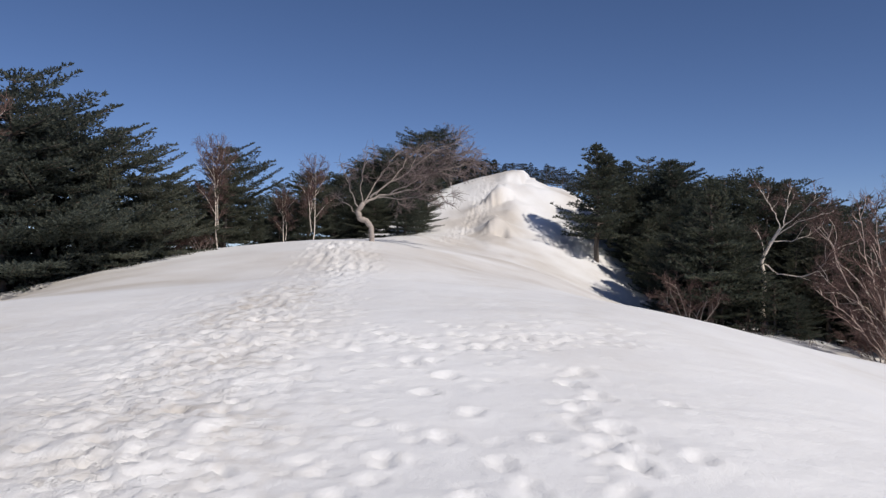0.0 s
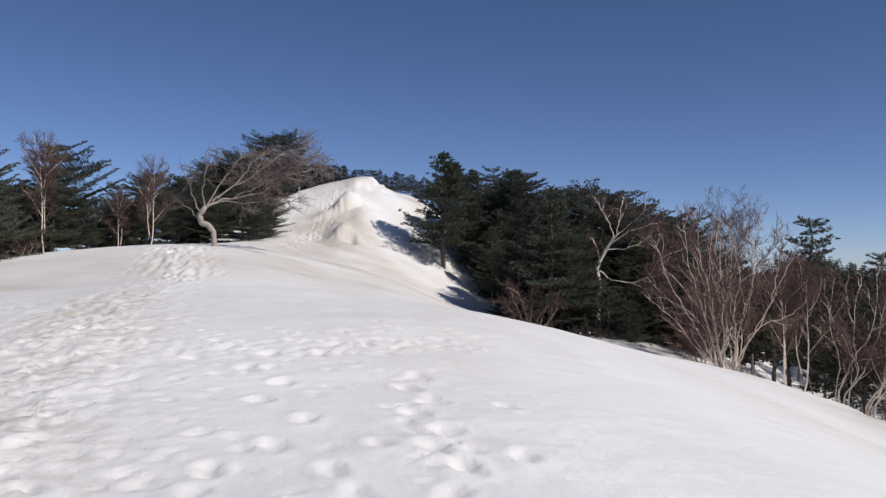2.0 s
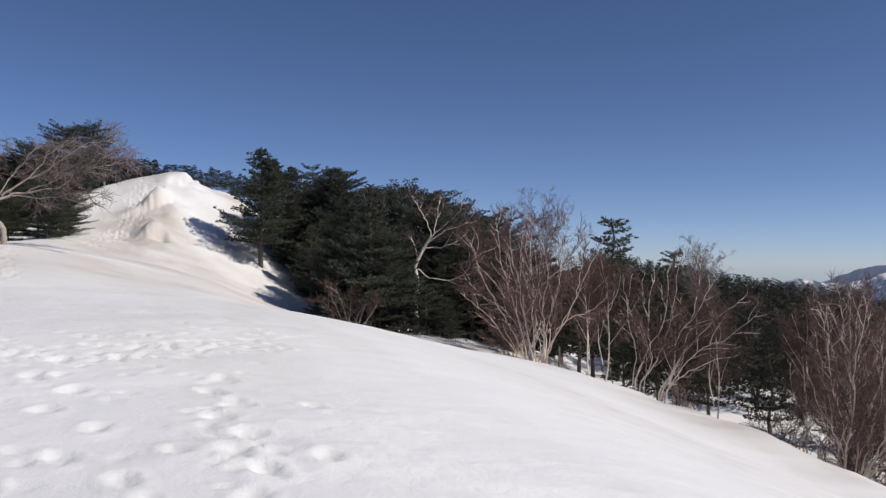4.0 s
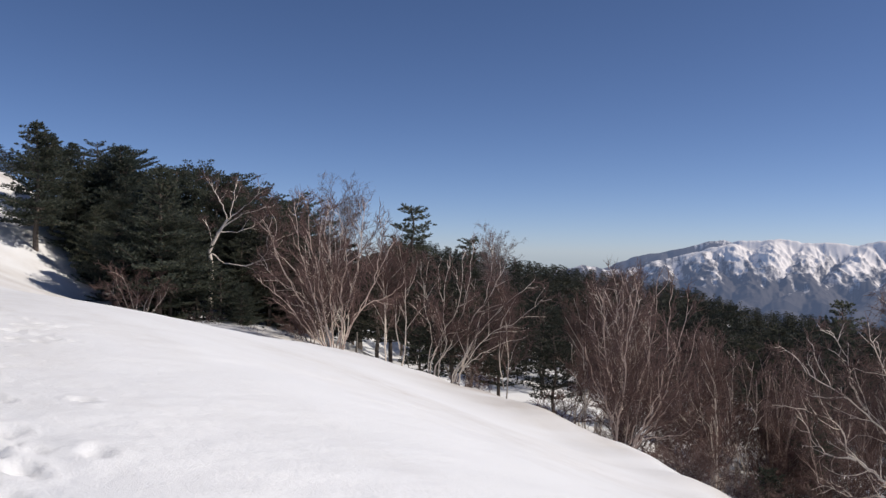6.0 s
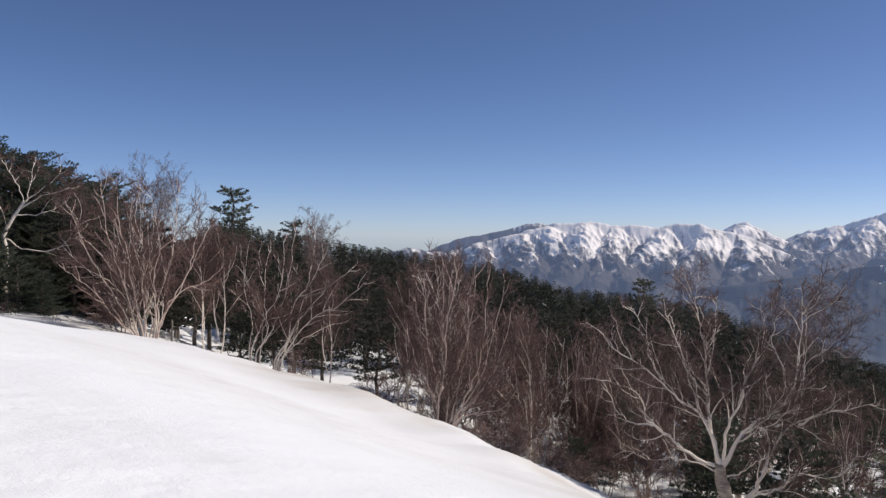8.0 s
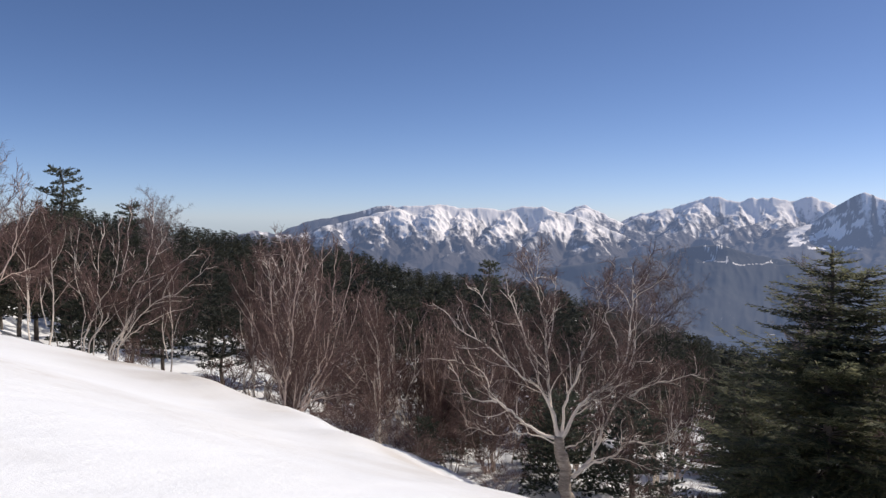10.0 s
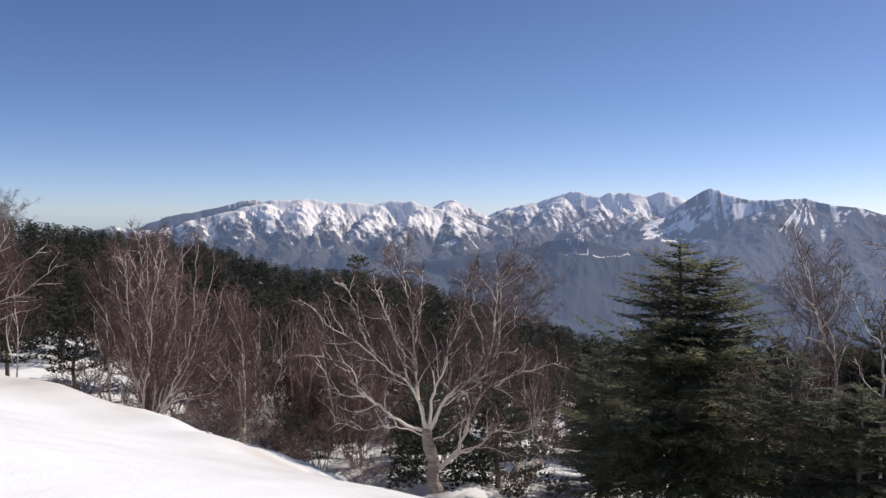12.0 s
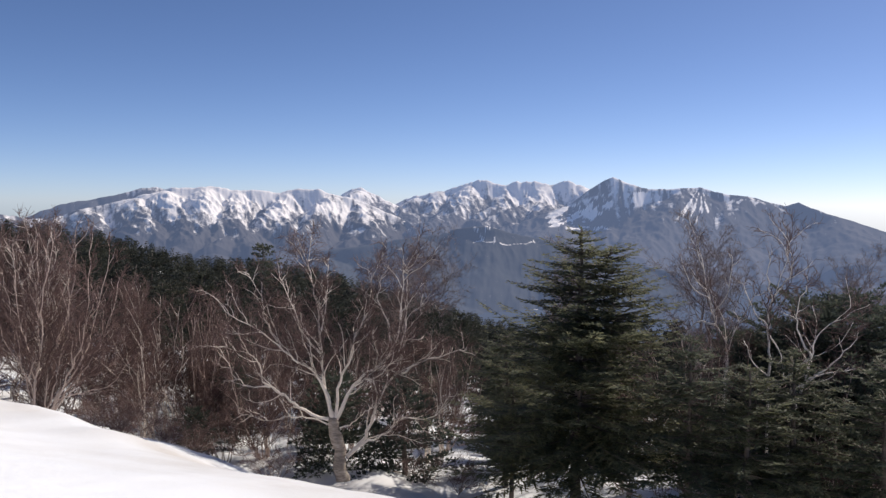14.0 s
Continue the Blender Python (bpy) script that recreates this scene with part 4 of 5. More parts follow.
for x, y, turn, size, tall in [(12, 28, 100, 0.60, 1), (11.15, 27.9, 40, 0.72, 1.05), (11.7, 27.4, 200, 0.5, 1), (22.6, 14, 30, 0.60, 1), (18.6, 26.4, 30, 0.80, 1)]:
    replant(fir_young, x, y, turn, size, tall)

replant(fir_slim, 7.5, 37.6, 70, 0.76)
replant(fir_slim, 8.5, 38.6, 200, 0.75)
replant(fir_slim, 9.9, 36.2, 280, 1.08)
replant(fir_slim, 8.3, 33.6, 150, 0.6)
replant(fir_slim, 9.1, 28.2, 40, 0.98)
replant(fir_slim, 9.5, 30.6, 110, 0.95)
for x, y, turn, size, tall in [(-7.2, 27.4, 70, 0.50, 1.0), (-6.0, 30.0, 20, 0.28, 1.0), (8.9, 38.2, 40, 0.58, 1.0), (9.8, 39.6, 170, 0.64, 1.0), (8.2, 36.4, 260, 0.46, 1.0), (9.2, 35.2, 90, 0.5, 1.0), (9.6, 33.4, 10, 0.42, 1.0), (8.7, 34.2, 130, 0.36, 1.0), (10.3, 31.6, 200, 0.42, 1.0)]:
    replant(fir_mid, x, y, turn, size, tall)
for x, y, turn, size, tall in [(9.3, 37.0, 60, 0.66, 1.0), (10.6, 38.6, 130, 0.78, 1.0), (9.0, 32.4, 30, 0.34, 1.0), (9.6, 35.2, 150, 0.62, 1.0), (10.4, 35.0, 80, 0.5, 1.0), (8.8, 28.8, 80, 0.5, 1.0), (9.6, 28.6, 240, 0.55, 1.0), (8.2, 30.2, 300, 0.5, 1.0), (11.6, 33.0, 300, 0.6, 1.0)]:
    replant(pine_flat, x, y, turn, size, tall)
replant(pine_flag, 51.6, 27.2, 50, 0.98)
replant(pine_flag, 43.4, 55.1, 150, 1.1)

# ---- birches ----
CLUMP = [
    (0.05, 0.3, (-0.29, 0.06), (-0.54, 0.66), (-1.02, 1.51), (-1.51, 2.35), (-2.06, 3.68)),
    (0.046, -0.4, (-0.2, 0.04), (-0.51, 1.2), (-0.75, 2.09), (-1.11, 3.33), (-1.22, 4.31)),
    (0.05, 0.5, (-0.09, 0.04), (-0.34, 1.2), (-0.58, 2.62), (-0.79, 3.51), (-0.87, 4.49)),
    (0.04, 1.0, (0.03, 0.04), (-0.12, 1.2), (-0.08, 2.45), (-0.33, 3.7), (-0.24, 4.41)),
    (0.05, -0.3, (0.18, 0.06), (0.27, 0.85), (0.21, 1.92), (0.36, 2.81), (0.13, 4.24)),
    (0.055, 0.3, (0.26, 0.08), (0.53, 0.8), (0.95, 1.48), (1.37, 2.37), (1.82, 3.36)),
    (0.046, -0.6, (0.32, 0.12), (0.6, 0.89), (1.12, 1.92), (1.36, 2.82), (1.42, 3.89)),
    (0.042, 0.8, (0.1, 0.04), (0.38, 1.38), (0.76, 2.64), (0.82, 3.53), (0.92, 4.42)),
    (0.026, 0.4, (0.59, 1.03), (1.09, 1.46), (1.66, 1.68), (2.19, 2.11)),
    (0.03, -0.5, (-0.32, 0.09), (-0.96, 0.84), (-1.5, 1.54), (-2.13, 2.07)),
]
clump = birch("birch_tree", "bare multi-stemmed birch with pinkish bark fanning from the snow", [], 31, PINK_BIRCH, bends=CLUMP, rooted=True, taper=0.92, ratio=0.36, spread=0.72, wiggle=0.17, rise=0.06, kids=(13, 9, 6, 3), levels=3, bare=(0.28, 0.2, 0.1, 0.1), thin=0.5, pale=1.35)
plant(clump, 12.9, 22.9, -30)
CLUMP_B = [
    (0.058, 0.2, (0.16, 0.45), (0.5, 1.28), (0.67, 2.37), (1.11, 3.01), (1.71, 4.06)),
    (0.055, -0.4, (0.06, 0.48), (0.54, 1.34), (1.02, 2.14), (1.83, 2.99), (2.6, 3.69)),
    (0.04, 0.3, (0.2, 0.45), (0.88, 1.16), (1.65, 1.57), (2.47, 1.79)),
    (0.05, -0.3, (-0.73, 0.72), (-0.52, 1.55), (-0.23, 2.16), (0.24, 2.96), (0.34, 4.44)),
    (0.052, 0.4, (-0.61, 0.68), (-0.14, 1.37), (0.2, 2.2), (0.47, 3.16), (0.69, 4.74)),
    (0.036, 0.6, (-0.81, 0.75), (-0.72, 1.95), (-1.03, 2.93), (-0.92, 4.33)),
    (0.045, 0.7, (0.28, 0.51), (0.74, 1.59), (1.06, 2.77), (1.32, 3.76), (1.43, 4.85)),
    (0.045, -0.6, (0.33, 0.59), (1.03, 1.63), (1.64, 2.2), (2.22, 2.45), (3.04, 3.2)),
    (0.036, -0.8, (-0.43, 0.69), (-0.19, 1.76), (-0.31, 2.75), (-0.17, 4.14)),
]
clump_b = birch("birch_tree", "bare birch clump leaning over the snow edge", [], 37, BIRCH, bends=CLUMP_B, rooted=True, taper=0.92, ratio=0.34, spread=0.78, wiggle=0.18, rise=0.05, kids=(13, 9, 6, 3), levels=3, bare=(0.25, 0.2, 0.1, 0.1), thin=0.5, pale=1.5)
plant(clump_b, 17.9, 23.4, -38)
CLUMP_C = [
    (0.06, 0.3, (0.03, 0.13), (0.07, 1.01), (-0.07, 1.77), (-0.24, 2.52), (-0.37, 4.37)),
    (0.055, -0.3, (0.06, 0.13), (0.14, 1.01), (0.28, 2.02), (0.31, 3.03), (0.6, 4.63)),
    (0.045, 0.8, (0.08, 0.13), (0.16, 1.18), (0.23, 2.19), (0.19, 3.37), (0.23, 4.71)),
    (0.028, -0.4, (0.03, 0.64), (-0.23, 1.31), (-0.52, 1.93), (-0.83, 2.86)),
    (0.045, 0.5, (0.38, -0.04), (0.58, 0.67), (0.71, 1.35), (0.92, 2.2), (1.01, 3.71)),
    (0.06, -0.3, (0.44, -0.04), (0.77, 0.68), (1.25, 1.39), (1.59, 2.37), (1.98, 4.22)),
    (0.055, 0.4, (0.49, -0.05), (1, 0.68), (1.5, 1.32), (1.91, 2.03), (2.24, 3.38)),
    (0.036, -0.2, (0.54, -0), (0.79, 0.41), (1.34, 0.51), (2.01, 0.67), (2.38, 1.19)),
    (0.042, 0.9, (0.35, -0), (0.38, 1.01), (0.69, 1.94), (1.08, 3.21), (1.17, 4.55)),
    (0.045, -0.8, (0.45, 0.03), (0.9, 1.01), (1.29, 2.03), (1.45, 3.38), (1.5, 4.56)),
    (0.03, 0.6, (-0, 0.13), (-0.18, 1.18), (-0.39, 2.35), (-0.62, 3.7)),
]
clump_c = birch("birch_tree", "tall bare birch clump with dense reddish twigs", [], 41, PINK_BIRCH, bends=CLUMP_C, rooted=True, taper=0.92, ratio=0.36, spread=0.7, kids=(14, 9, 7, 3), levels=3, wiggle=0.16, rise=0.07, bare=(0.25, 0.2, 0.1, 0.1), thin=0.5, pale=1.35)
plant(clump_c, 18.6, 16.4, -48)
CROWN_LOW = [
    (0.075, 0.5, (-0.1, 1.95), (-0.89, 2.21), (-1.45, 2.65), (-2.05, 3.04), (-2.24, 3.66), (-3.03, 3.95)),
    (0.035, 0.8, (-1.86, 2.92), (-2.47, 2.94), (-2.95, 3.23), (-3.3, 3.76)),
    (0.095, -0.6, (-0.06, 1.95), (-0.3, 2.82), (-0.56, 3.36), (-1.13, 3.77), (-1.77, 4.39), (-2.86, 5.09)),
    (0.045, -0.3, (-1.64, 4.26), (-1.98, 4.89), (-2.06, 5.54), (-2.36, 6.11)),
    (0.075, 0.4, (-0.04, 2.03), (-0.35, 3.06), (-0.4, 3.89), (-0.48, 4.71), (-0.62, 5.53), (-0.78, 6.35)),
    (0.045, -0.9, (-0.43, 3.89), (-0.95, 4.52), (-1.11, 5.21), (-1.4, 6.02)),
    (0.035, 0.7, (-0.41, 4.55), (-0.3, 5.2), (-0.23, 6.26)),
    (0.07, 0.9, (0.01, 2.03), (0.12, 3.06), (0.45, 3.72), (0.61, 4.41), (0.94, 5.03), (1.04, 5.93)),
]
CROWN_HIGH = [
    (0.095, -0.4, (-0.01, 1.95), (0.35, 2.64), (0.78, 3.22), (1.4, 3.7), (1.83, 4.69), (1.92, 6.18)),
    (0.04, 0.5, (1.6, 4.07), (1.5, 4.7), (1.24, 5.36), (1.33, 6.01)),
    (0.105, 0.5, (0.32, 0.86), (0.78, 1.3), (1.05, 1.85), (1.36, 2.63), (1.73, 3.15), (2.56, 3.61)),
    (0.045, -0.3, (1.9, 3.27), (2.56, 3.66), (3.09, 3.79), (3.59, 4.01)),
    (0.06, -0.7, (0.5, 1.09), (1.11, 1.38), (1.57, 1.61), (1.84, 2.04), (2.77, 2.07), (3.13, 2.6)),
    (0.035, 0.6, (-0.1, 1.82), (-0.85, 2), (-1.34, 2.01), (-1.86, 1.87), (-2.7, 1.99)),
    (0.035, -0.6, (0.12, 1.7), (0.5, 1.86), (0.75, 2.19), (1.04, 2.45)),
    (0.04, 0.8, (1.83, 3.87), (2.03, 4.53), (2.06, 5.19), (2.12, 6.09)),
    (0.045, 0.9, (1.08, 3.41), (1.65, 3.4), (1.98, 3.86), (2.06, 4.69), (2.55, 5.18)),
]
spread = birch(
    "birch_tree", "old spreading birch with pale crooked limbs and brown twigs", [], 143, WHITE_BIRCH, foot=OLD_BIRCH,
    bole=((0.26, 0, 0.03, 0.21), (0.09, 0, 0.65, 0.175), (0.14, 0, 1.1, 0.185), (-0.04, 0, 1.57, 0.165), (-0.06, 0, 2.03, 0.14)), bends=CROWN_LOW + CROWN_HIGH, taper=0.6, wiggle=0.25, rise=0.06, kids=(17, 9, 6, 2), levels=4, bare=(0.18, 0.15, 0.1, 0.1), ratio=0.36, spread=0.8, thin=0.5, pale=2.3)
plant(spread, 22.4, 9.2, -68)
single = birch("birch_tree", "slender bare birch with a pale grey trunk", [(0, 0, -0.3, 0.05, 0, 1.0, 5.0, 0.040), (0.02, 0.02, 0.9, 0.3, 0.2, 1.0, 3.4, 0.026)], 47, BIRCH, kids=(15, 7, 5, 3), bare=(0.3, 0.15, 0.1, 0.1), ratio=0.36, spread=0.7, wiggle=0.16, pale=1.45)
plant(single, 15.3, 23.6, 20, 0.78)
tall_grey = birch("birch_tree", "tall grey leafless birch rising behind the wood", [(0, 0, -0.3, 0.05, 0, 1.0, 9.4, 0.11), (0.1, 0.1, -0.3, 0.22, 0.1, 1.0, 8.6, 0.09), (0.0, 0.1, -0.3, -0.15, 0.1, 1.0, 8.4, 0.08)], 53, GREY_BIRCH, GREY_TWIGS, kids=(15, 8, 5, 3), bare=(0.5, 0.15, 0.1, 0.1), ratio=0.36, rise=0.05, spread=1.05, pale=1.1)
plant(tall_grey, 22.0, 40.5, 0, 0.88)
BENT = [
    (0.058, 0.3, (-0.26, 1.12), (0.17, 1.32), (0.76, 1.43), (1.35, 1.64), (1.94, 2.16), (2.62, 2.59)),
    (0.041, -0.5, (-0.08, 1.29), (0.51, 1.72), (1.18, 2.15), (1.85, 2.66), (2.36, 2.81)),
    (0.031, 0.6, (-0.3, 1.08), (0, 1.63), (0.34, 2.14), (0.67, 2.65)),
    (0.031, 0.2, (-0.4, 0.88), (-0.63, 1.37), (-0.8, 1.95), (-0.94, 2.25)),
    (0.027, -0.6, (-0.33, 1.08), (-0.33, 1.62), (-0.25, 2.21), (-0.09, 2.64)),
    (0.02, 0.3, (-0.49, 0.78), (-0.75, 1.08), (-1.03, 1.28)),
    (0.027, -0.4, (0.17, 1.29), (1.01, 1.27), (1.69, 1.39), (2.2, 1.31)),
    (0.031, 0.7, (0.51, 1.38), (1.18, 1.77), (2.2, 2.16), (2.91, 2.37)),
    (0.031, 0.9, (0.09, 1.37), (0.67, 1.97), (1.01, 2.48), (1.35, 2.79)),
]
bent = birch("birch_tree", "old bent birch on the snow hump with its crown swept sideways", [], 59, GREY_BIRCH, GREY_TWIGS, bole=((-0.02, 0, 0.08, 0.074), (-0.04, 0, 0.41, 0.078), (-0.19, 0, 0.6, 0.082), (-0.38, 0, 0.66, 0.086), (-0.45, 0, 0.88, 0.078), (-0.26, 0, 1.13, 0.066)), bends=BENT, lean=Vector((0.05, 0, -0.02)), taper=0.6, wiggle=0.22, rise=-0.01, kids=(15, 9, 6, 3), ratio=0.31, spread=0.8, pale=1.4, thin=0.5)
plant(bent, -2.1, 24.7)
CROOKED = [
    (0.03, 0.2, (0.17, 3.61), (0.04, 4.17), (-0.34, 4.85)),
    (0.034, -0.3, (0.09, 3.44), (0.71, 3.87), (1.46, 4.13)),
    (0.03, 0.4, (-0.07, 3.23), (0.72, 3.28), (1.34, 3.62)),
    (0.038, -0.3, (-0.31, 2.43), (0.27, 2.06), (1.04, 2.09), (1.6, 2.49), (1.85, 3.04)),
    (0.026, 0.3, (0.25, 3.69), (0.41, 4.28), (0.49, 4.91)),
    (0.03, -0.2, (0.25, 3.69), (0.81, 4.18), (1.24, 4.59)),
    (0.026, -0.3, (-0.4, 2.56), (-0.32, 2.91), (-0.49, 3.43)),
]
crooked = birch("birch_tree", "crooked pale birch with bare twisted limbs before dark firs", [], 61, BIRCH, bole=((-0.3, 0, 0, 0.09), (-0.38, 0, 0.83, 0.08), (-0.3, 0, 1.76, 0.07), (-0.42, 0, 2.55, 0.07), (-0.11, 0, 3.18, 0.058), (0.21, 0, 3.69, 0.05)), bends=CROOKED, wiggle=0.22, rise=0.05, kids=(13, 8, 6, 3), ratio=0.42, spread=0.7, thin=0.5, pale=1.7)
plant(crooked, 11.5, 28.8, -22)
shrub = birch("shrub", "leafless grey-brown shrub of many thin stems in the snow", [(0.1 * k, 0, -0.2, dx, dy, 1.0, 2.1 - 0.5 * abs(dx), 0.011) for k, (dx, dy) in enumerate(((-0.7, 0.1), (-0.4, -0.2), (-0.15, 0.3), (0.1, -0.1), (0.35, 0.2), (0.6, 0.0), (0.85, -0.2), (0.2, 0.5)))], 67, GREY_BIRCH, TWIGS, category="shrub", kids=(7, 6, 4, 2), levels=3, ratio=0.5, spread=0.9, wiggle=0.2, rise=0.02, pale=1.2)
plant(shrub, 7.9, 27.3, 0, 0.8)

for x, y, turn, size, tall in [(16.0, 23.8, 120, 0.8, 1.0), (-7.2, 26.5, 60, 0.66, 1.0), (-4.5, 28.4, 200, 0.55, 1.0), (-5.4, 28.4, 30, 0.42, 0.9), (-10.9, 18.9, 90, 1.0, 1.0), (21.9, 20.7, 10, 0.95, 1.0), (20.2, 23.2, 70, 0.9, 1.0)]:
    replant(single, x, y, turn, size, tall)
for x, y, turn, size, tall in [(25.0, 17.0, 60, 0.9, 1.0), (15.2, 27.5, 30, 0.9, 1.0), (20.5, 26.5, 100, 1.0, 1.0), (14.2, 25.4, 200, 0.9, 1.0)]:
    replant(clump_b, x, y, turn, size, tall)
replant(single, 22.3, 15.6, 30, 0.9)
replant(single, 26.4, 12.8, 130, 0.8)
SLIM = [
    (0.09, 0.2, (0.1, 0), (0.04, 3.32), (0.1, 4.66), (-0.23, 5.42), (-0.41, 6.2), (-0.71, 7.44)),
    (0.045, 0.3, (0.08, 4.04), (0.13, 4.59), (0.4, 5.46), (0.75, 6.18)),
    (0.045, -0.4, (-0.23, 5.39), (-0.73, 5.47), (-1.08, 4.9), (-0.86, 4.36), (-0.38, 4.44)),
    (0.03, 0.4, (-0.39, 6.08), (-0.93, 6.49), (-1.21, 7.11)),
    (0.035, -0.3, (-0.33, 5.7), (0.09, 6.38), (0.19, 7.23)),
    (0.03, -0.2, (0.03, 3.64), (-0.29, 3.85), (-0.47, 4.12)),
]
TWISTED = [
    (0.085, -0.2, (0, 0), (0.02, 3.51), (0.03, 4.84), (-0.02, 5.57), (0.07, 6.24), (0.44, 6.84), (0.4, 7.42)),
    (0.035, 0.4, (-0.01, 5.43), (-0.36, 5.85), (-0.67, 6.5)),
    (0.035, -0.3, (0.01, 5.25), (0.3, 4.71), (0.42, 4.14)),
    (0.03, 0.3, (0.07, 6.24), (-0.09, 6.82), (-0.02, 7.33)),
    (0.03, 0.3, (0.02, 4.1), (-0.4, 4.51), (-0.59, 4.94)),
]
FORKED = [
    (0.09, 0.2, (-0.3, 0), (-0.04, 3.29), (0.24, 4.1), (0.36, 4.82), (0.51, 5.29), (1.01, 5.85)),
    (0.045, -0.4, (0.36, 4.8), (0.06, 5.37), (-0, 6), (0.18, 6.65)),
    (0.05, -0.3, (0.33, 4.75), (-0.27, 4.22), (-0.44, 3.86)),
    (0.055, 0.3, (-0.11, 3.84), (0.5, 4.33), (1.29, 4.49)),
    (0.045, 0.5, (0.24, 4.1), (0.86, 4.66), (1.39, 5.19)),
]
for rows, x, y, seed, label in (
    (SLIM, 24.9, -1.5, 151, "slim bare birch with a curling limb beside the dark fir"),
    (TWISTED, 23.9, -2.6, 157, "thin twisted pale birch rising from low dark firs"),
    (FORKED, 23.3, -3.2, 163, "forked bare birch with pale thick side limbs"),
):
    plant(birch("birch_tree", label, [], seed, WHITE_BIRCH, TWIGS, bends=rows, rooted=True, taper=0.7, wiggle=0.25, rise=0.07, kids=(15, 9, 6, 3), levels=3, bare=(0.4, 0.15, 0.1, 0.1), ratio=0.26, spread=0.75, thin=0.45, pale=1.6), x, y, -95)

for x, y, turn, size, tall in [(31.5, -1.5, 30, 0.88, 1.0), (45.1, 53.7, 60, 1.05, 1.0), (0.5, 46.0, 80, 0.36, 1.0), (33.9, -6.4, 180, 0.85, 1.0), (38.6, 11.9, 250, 0.85, 1.0), (36.0, 4.0, 20, 0.8, 1.0)]:
    replant(tall_grey, x, y, turn, size, tall)
for x, y, turn, size, tall in [(24.6, 0.9, 40, 0.95, 1.0), (25.4, -1.0, 150, 1.0, 1.0), (24.8, -4.2, 260, 0.95, 1.0), (26.6, -2.6, 80, 1.05, 1.0), (22.6, 19.4, 200, 0.85, 1.0), (24.9, 18.4, 160, 0.92, 1.0), (25.6, 16.0, 250, 0.85, 1.0),  (28.0, 15.0, 130, 0.9, 1.0), (27.0, 10.5, 80, 0.8, 1.0)]:
    replant(clump_c, x, y, turn, size, tall)

# the birch thicket on the slope below the snow edge
thicket = random.Random(211)
stood = [(12.9, 22.9), (17.9, 23.4), (18.6, 16.4), (22.4, 9.2)]
for k in range(900):
    a, r = radians(thicket.uniform(47, 77)), thicket.uniform(27.5, 34)
    x, y = r * math.sin(a), r * math.cos(a)
    if len(stood) >= 16 or any((x - p) ** 2 + (y - q) ** 2 < 3.1**2 for p, q in stood):
        continue
    stood.append((x, y))
    src, tall = thicket.choice(((clump_c, 4.9), (clump_b, 4.9), (clump, 4.7), (spread, 6.4), (clump_c, 4.9)))
    room = 1.55 + r * math.tan(radians(float(wood_top(math.degrees(a))) - thicket.uniform(0.6, 2.2))) - ground_at(x, y)
    replant(src, x, y, thicket.uniform(0, 360), max(0.55, min(thicket.uniform(0.75, 1.0), room / tall)), 1.0)

# low dark conifers under the birches
for k in range(700):
    a, r = radians(thicket.uniform(60, 83)), thicket.uniform(25.8, 34)
    x, y = r * math.sin(a), r * math.cos(a)
    if len(stood) >= 27 or any((x - p) ** 2 + (y - q) ** 2 < 2.1**2 for p, q in stood):
        continue
    stood.append((x, y))
    src, size = thicket.choice(((fir_young, 1.25), (fir_side, 0.62), (fir_mid, 0.45)))
    replant(src, x, y, thicket.uniform(0, 360), size * thicket.uniform(0.8, 1.15))
for x, y, turn, size in [(17.4, 27.6, 20, 0.62), (20.1, 26.3, 140, 0.66), (19.2, 29.4, 250, 0.7), (21.9, 25.6, 70, 0.6), (22.6, 28.2, 310, 0.7), (24.2, 24.8, 190, 0.62), (16.4, 30.2, 100, 0.66)]:
    replant(pine_wood, x, y, turn, size)

for x, y, turn, size, tall in [(20.4, 25.0, 20, 0.7, 1.0), (24.6, 14.8, 90, 0.9, 1.0), (26.2, 12.0, 200, 0.8, 1.0), (27.8, 18.6, 130, 0.9, 1.0), (25.8, 9.0, 300, 0.8, 1.0), (29.0, 12.6, 40, 1.0, 1.0), (23.8, 23.6, 170, 0.9, 1.0), (14.4, 27.0, 60, 0.8, 1.0), (13.3, 25.0, 100, 0.6, 1.0), (-7.6, 25.6, 20, 0.35, 0.8), (-8.2, 25.4, 90, 0.4, 0.8), (26.4, 15.4, 15, 0.8, 1.0), (19.1, 14.0, 215, 0.55, 0.8), (19.9, 13.4, 240, 0.55, 0.8), (21.4, 13.4, 230, 0.55, 0.8), (18.8, 14.4, 330, 0.55, 0.8), (23.9, 6.8, 120, 0.55, 0.8), (22.1, 11.2, 320, 0.55, 0.8), (23.2, 5.6, 180, 0.55, 0.8), (21.6, 15.2, 20, 0.9, 1.0), (20.9, 16.9, 140, 0.9, 1.0), (22.9, 17.4, 260, 1.0, 1.0), (23.6, 13.4, 80, 0.9, 1.0)]:
    replant(shrub, x, y, turn, size, tall)

# ---- small things at the snow edge ----
def stick(x, y, lean_x, lean_y, tall, thick, label):
    s = Shape()
    pts = [Vector((lean_x * k / 4 + 0.01 * math.sin(3 * k), lean_y * k / 4, -0.3 + (tall + 0.3) * k / 4)) for k in range(5)]
    s.tube(pts, [thick, thick * 0.97, thick * 0.93, thick * 0.88, thick * 0.8], 7)
    ob = new("post", s.mesh("post", WOOD))
    ob.location = (x, y, ground_at(x, y))
    return tagged(ob, label, "post")


stick(13.55, 22.6, 0.02, 0.0, 0.78, 0.035, "short weathered wooden post beside a birch clump")
